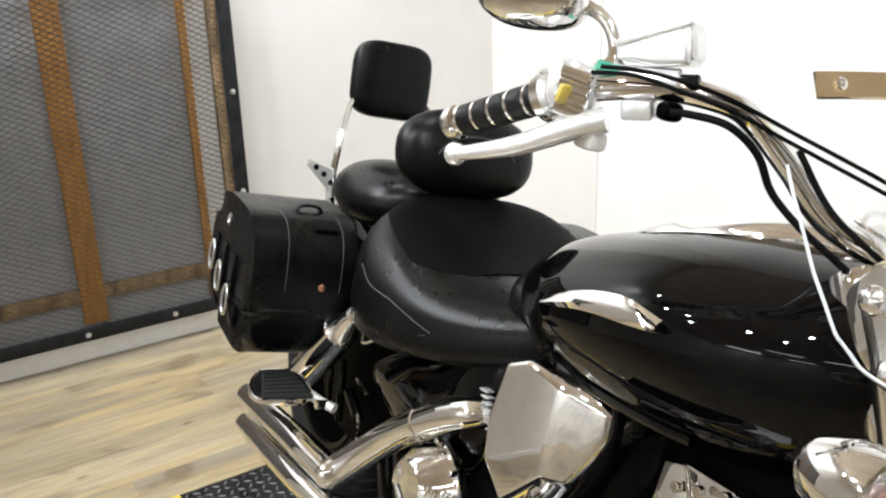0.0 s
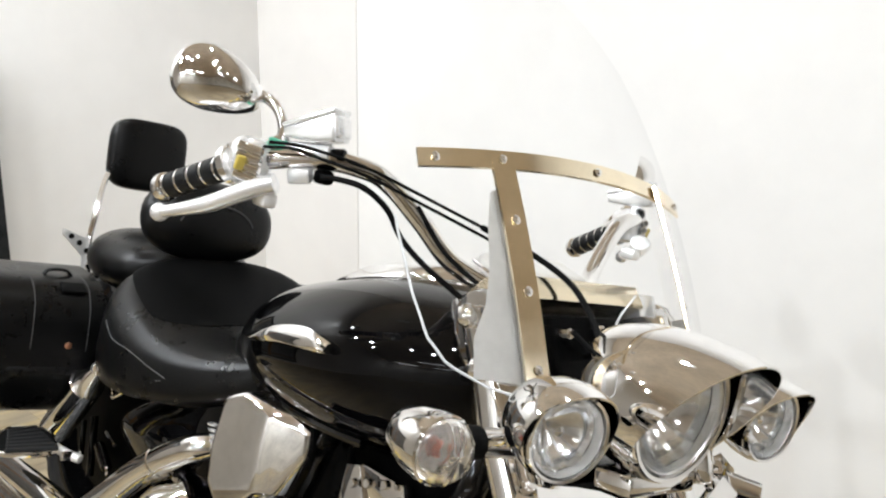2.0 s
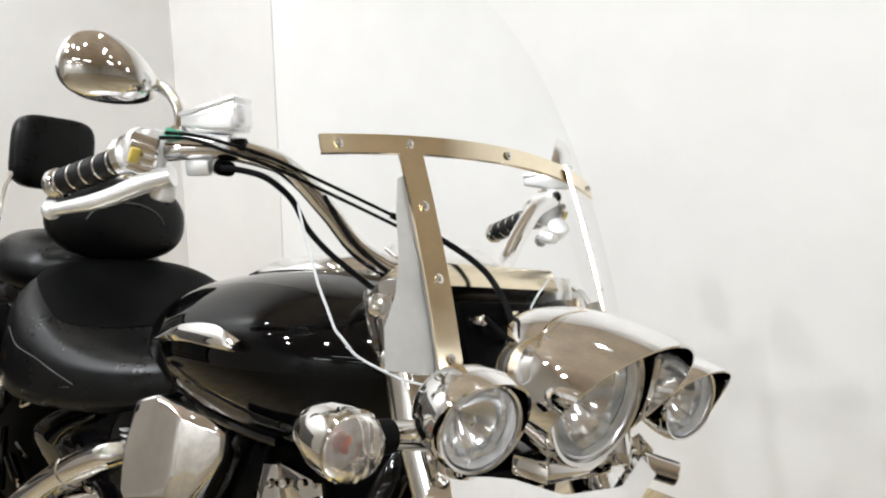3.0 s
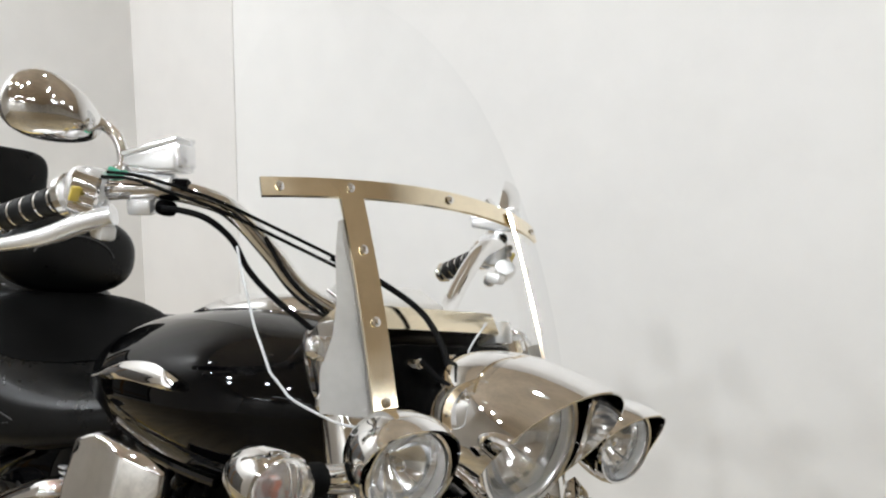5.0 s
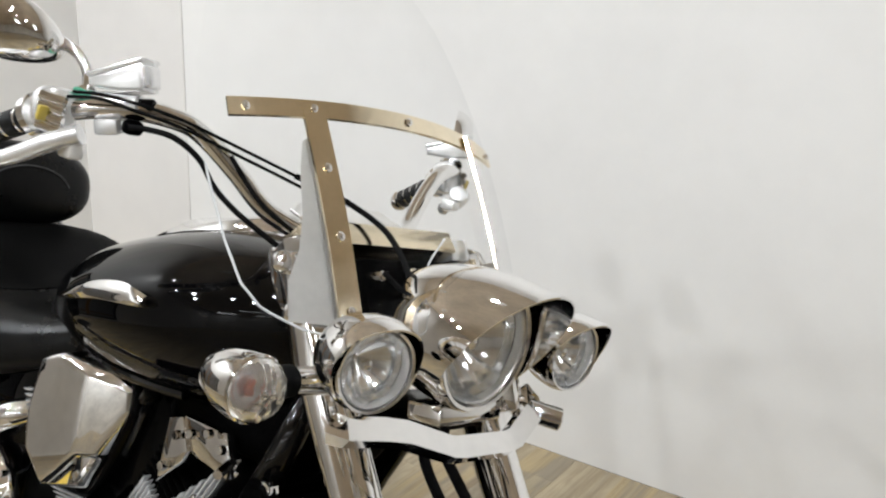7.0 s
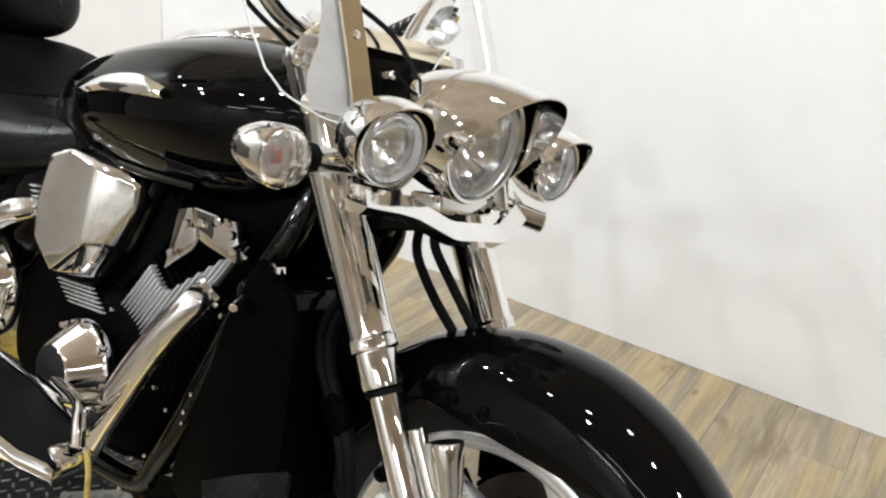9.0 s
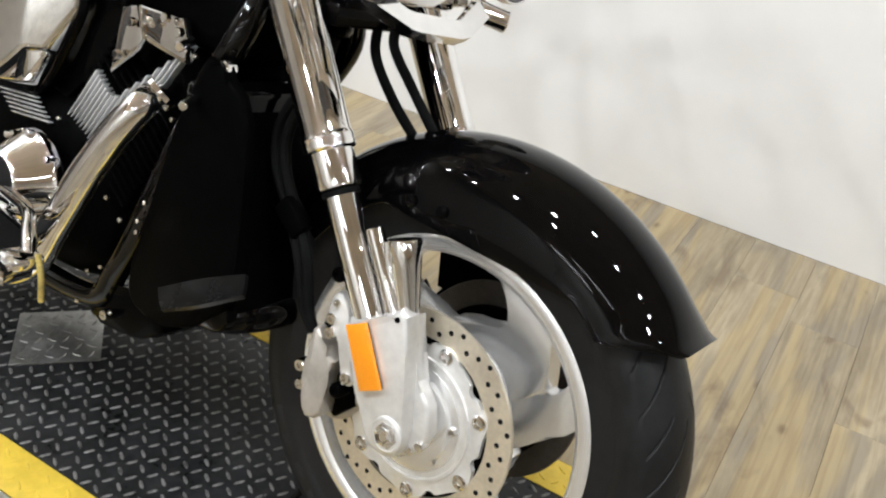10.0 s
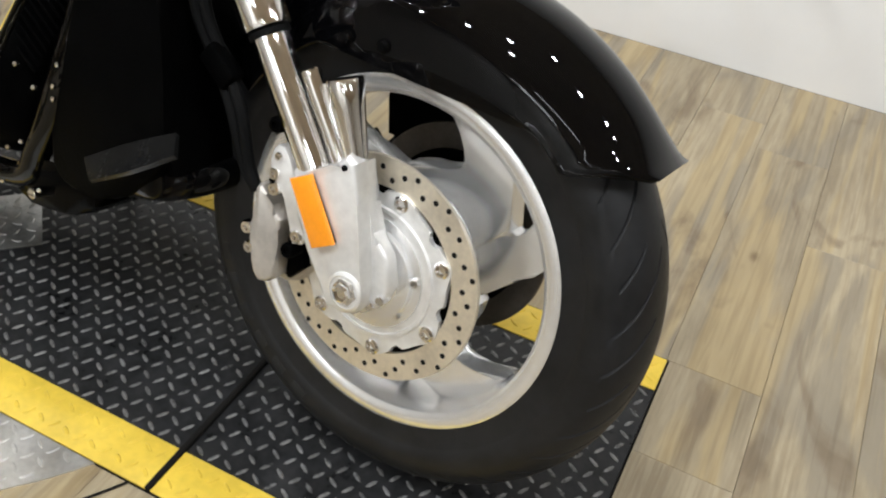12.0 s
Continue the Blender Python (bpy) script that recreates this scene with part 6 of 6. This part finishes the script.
# rider boards and pedals
for s in (-1, 1):
    out = [(-0.92, 0.25), (-0.90, 0.335), (-0.70, 0.345), (-0.56, 0.335), (-0.505, 0.315), (-0.515, 0.27), (-0.60, 0.225), (-0.75, 0.215), (-0.90, 0.225)]
    bd = part("rider_board", plate([(x, s * y) for x, y in (out if s > 0 else out[::-1])], 0.016, pose(0, 0, 0.325), bevel=0.005), CHROME, bike, "chrome rider footboard")
    part("board_edge", tube([(x, s * y, 0.336) for x, y in out + out[:1]], 0.0065, 8, 1), CHROME, bd, "chrome board rim")
    part("board_rubber", plate([(x * 0.985 - 0.012, s * (0.283 + (y - 0.283) * 0.84)) for x, y in (out if s > 0 else out[::-1])], 0.008, pose(0, 0, 0.337), bevel=0.003), RUBBER, bd)
ped = part("brake_pedal", tube([(-0.70, -0.21, 0.36), (-0.60, -0.235, 0.375), (-0.55, -0.26, 0.365), (-0.52, -0.275, 0.348)], [0.009, 0.009, 0.010, 0.010], 12), CHROME, bike, "chrome brake pedal arm")
part("pedal_pad", ball((-0.521, -0.285, 0.345), (0.022, 0.026, 0.011), 20, 10, power=3.5), CHROME, ped)
part("pedal_link", tube([(-0.497, -0.278, 0.362), (-0.487, -0.276, 0.335), (-0.483, -0.274, 0.30)], 0.004, 8), YELLOWISH, ped, "yellowish pedal link")
part("side_stand", tube([(-0.78, 0.13, 0.23), (-0.74, 0.20, 0.10), (-0.715, 0.262, -0.058)], 0.012, 12), FRAME_BLACK, bike, "black side stand")

# ---- floor planks, laid across the room ----
def plank_material():
    m = PLANK
    n, l = m.node_tree.nodes, m.node_tree.links
    mp = next(k for k in n if k.type == "MAPPING")
    geo, info, add = n.new("ShaderNodeNewGeometry"), n.new("ShaderNodeObjectInfo"), n.new("ShaderNodeVectorMath")
    add.operation = "ADD"
    sc = n.new("ShaderNodeMath")
    sc.operation = "MULTIPLY"
    sc.inputs[1].default_value = 17.0
    l.new(info.outputs["Random"], sc.inputs[0])
    l.new(geo.outputs["Position"], add.inputs[0]), l.new(sc.outputs[0], add.inputs[1])
    l.new(add.outputs[0], mp.inputs[0])
    for k in n:
        if k.type == "TEX_NOISE":
            k.inputs["Detail"].default_value, k.inputs["Roughness"].default_value = 9, 0.68
    knot, flat, ramp, mul = n.new("ShaderNodeTexVoronoi"), n.new("ShaderNodeMapping"), n.new("ShaderNodeMapRange"), n.new("ShaderNodeMix")
    flat.inputs["Scale"].default_value = (3.4, 1.7, 1.0)
    knot.inputs["Scale"].default_value, knot.inputs["Randomness"].default_value = 2.6, 1.0
    ramp.inputs[1].default_value, ramp.inputs[2].default_value, ramp.inputs[3].default_value, ramp.inputs[4].default_value = 0.03, 0.10, 0.75, 0.0
    mul.data_type, mul.blend_type = "RGBA", "MULTIPLY"
    mul.inputs[7].default_value = (0.35, 0.28, 0.2, 1)
    l.new(add.outputs[0], flat.inputs[0]), l.new(flat.outputs[0], knot.inputs[0]), l.new(knot.outputs["Distance"], ramp.inputs[0]), l.new(ramp.outputs[0], mul.inputs[0])
    base = n["Principled BSDF"].inputs["Base Color"]
    tone = base.links[0].from_socket
    # broad patches along the grain: grey wash, golden sapwood, brown heartwood, fine pores
    for scale, stretch, lo, hi, amount, colour, mode in ((1.0, (8.0, 1.3, 1.0), 0.50, 0.56, 0.65, (0.25, 0.215, 0.16, 1), "MIX"), (1.0, (13.0, 1.1, 1.0), 0.52, 0.60, 0.6, (0.46, 0.345, 0.17, 1), "MIX"), (1.0, (9.0, 3.2, 1.0), 0.58, 0.68, 0.7, (0.17, 0.12, 0.07, 1), "MIX"), (1.0, (95.0, 3.0, 1.0), 0.44, 0.62, 0.28, (0.36, 0.28, 0.19, 1), "MULTIPLY")):
        mp2, tex, mr, mx = n.new("ShaderNodeMapping"), n.new("ShaderNodeTexNoise"), n.new("ShaderNodeMapRange"), n.new("ShaderNodeMix")
        mp2.inputs["Scale"].default_value = stretch
        tex.inputs["Scale"].default_value, tex.inputs["Detail"].default_value, tex.inputs["Distortion"].default_value = scale, 4, 0.9
        mr.inputs[1].default_value, mr.inputs[2].default_value, mr.inputs[3].default_value, mr.inputs[4].default_value = lo, hi, 0.0, amount
        mx.data_type, mx.blend_type = "RGBA", mode
        mx.inputs[7].default_value = colour
        l.new(add.outputs[0], mp2.inputs[0]), l.new(mp2.outputs[0], tex.inputs[0]), l.new(tex.outputs[0], mr.inputs[0])
        l.new(mr.outputs[0], mx.inputs[0]), l.new(tone, mx.inputs[6])
        tone = mx.outputs[2]
    l.new(tone, mul.inputs[6])
    l.new(mul.outputs[2], base)


plank_material()
PW, PL = 0.152, 0.92
plank_mesh = {}


def plank(x0, x1, y0, y1):
    w, ln = x1 - x0 - 0.0005, y1 - y0 - 0.0005
    key = (round(w, 4), round(ln, 3))
    if key not in plank_mesh:
        bm = block((w, ln, 0.006), None, bevel=0.0005, seg=1)
        me = bpy.data.meshes.new("plank")
        bm.to_mesh(me)
        bm.free()
        me.materials.append(PLANK)
        plank_mesh[key] = me
    ob = new("plank", plank_mesh[key])
    ob.location = ((x0 + x1) / 2, (y0 + y1) / 2, -0.0035)
    ob.parent = floor
    return ob


def lay():
    rng = random.Random(4)
    near, far = 0, bmesh.new()
    for i in range(int((6.0 - WX) / PW) + 1):
        xa, xb = WX + PW * i, WX + PW * (i + 1)
        y = -6.0 - rng.random() * PL
        while y < WY:
            a, b = max(y, -6.0), min(y + PL, WY)
            y += PL
            if b - a < 0.03:
                continue
            # leave out the lift
            lx0, lx1, ly0, ly1 = PX0 - 0.003, PX1 + 0.003, PY0 - 0.003, PY1 + 0.003
            if xb <= lx0 or xa >= lx1 or b <= ly0 or a >= ly1:
                cells = [(xa, xb, a, b)]
            else:
                cells = [(xa, xb, a, min(b, ly0)), (xa, xb, max(a, ly1), b), (xa, lx0, max(a, ly0), min(b, ly1)), (lx1, xb, max(a, ly0), min(b, ly1))]
            for p, q, c, d in cells:
                if q - p < 0.004 or d - c < 0.004:
                    continue
                if -2.8 < p < 2.0 and d > -0.9 and near < 290:
                    plank(p, q, c, d)
                    near += 1
                else:
                    block((q - p - 0.0005, d - c - 0.0005, 0.006), pose((p + q) / 2, (c + d) / 2, -0.0035), bevel=0, bm=far)
    ob = part("far_planks", far, PLANK, floor, smooth=False)
    ob["kind"] = "stuff"


lay()
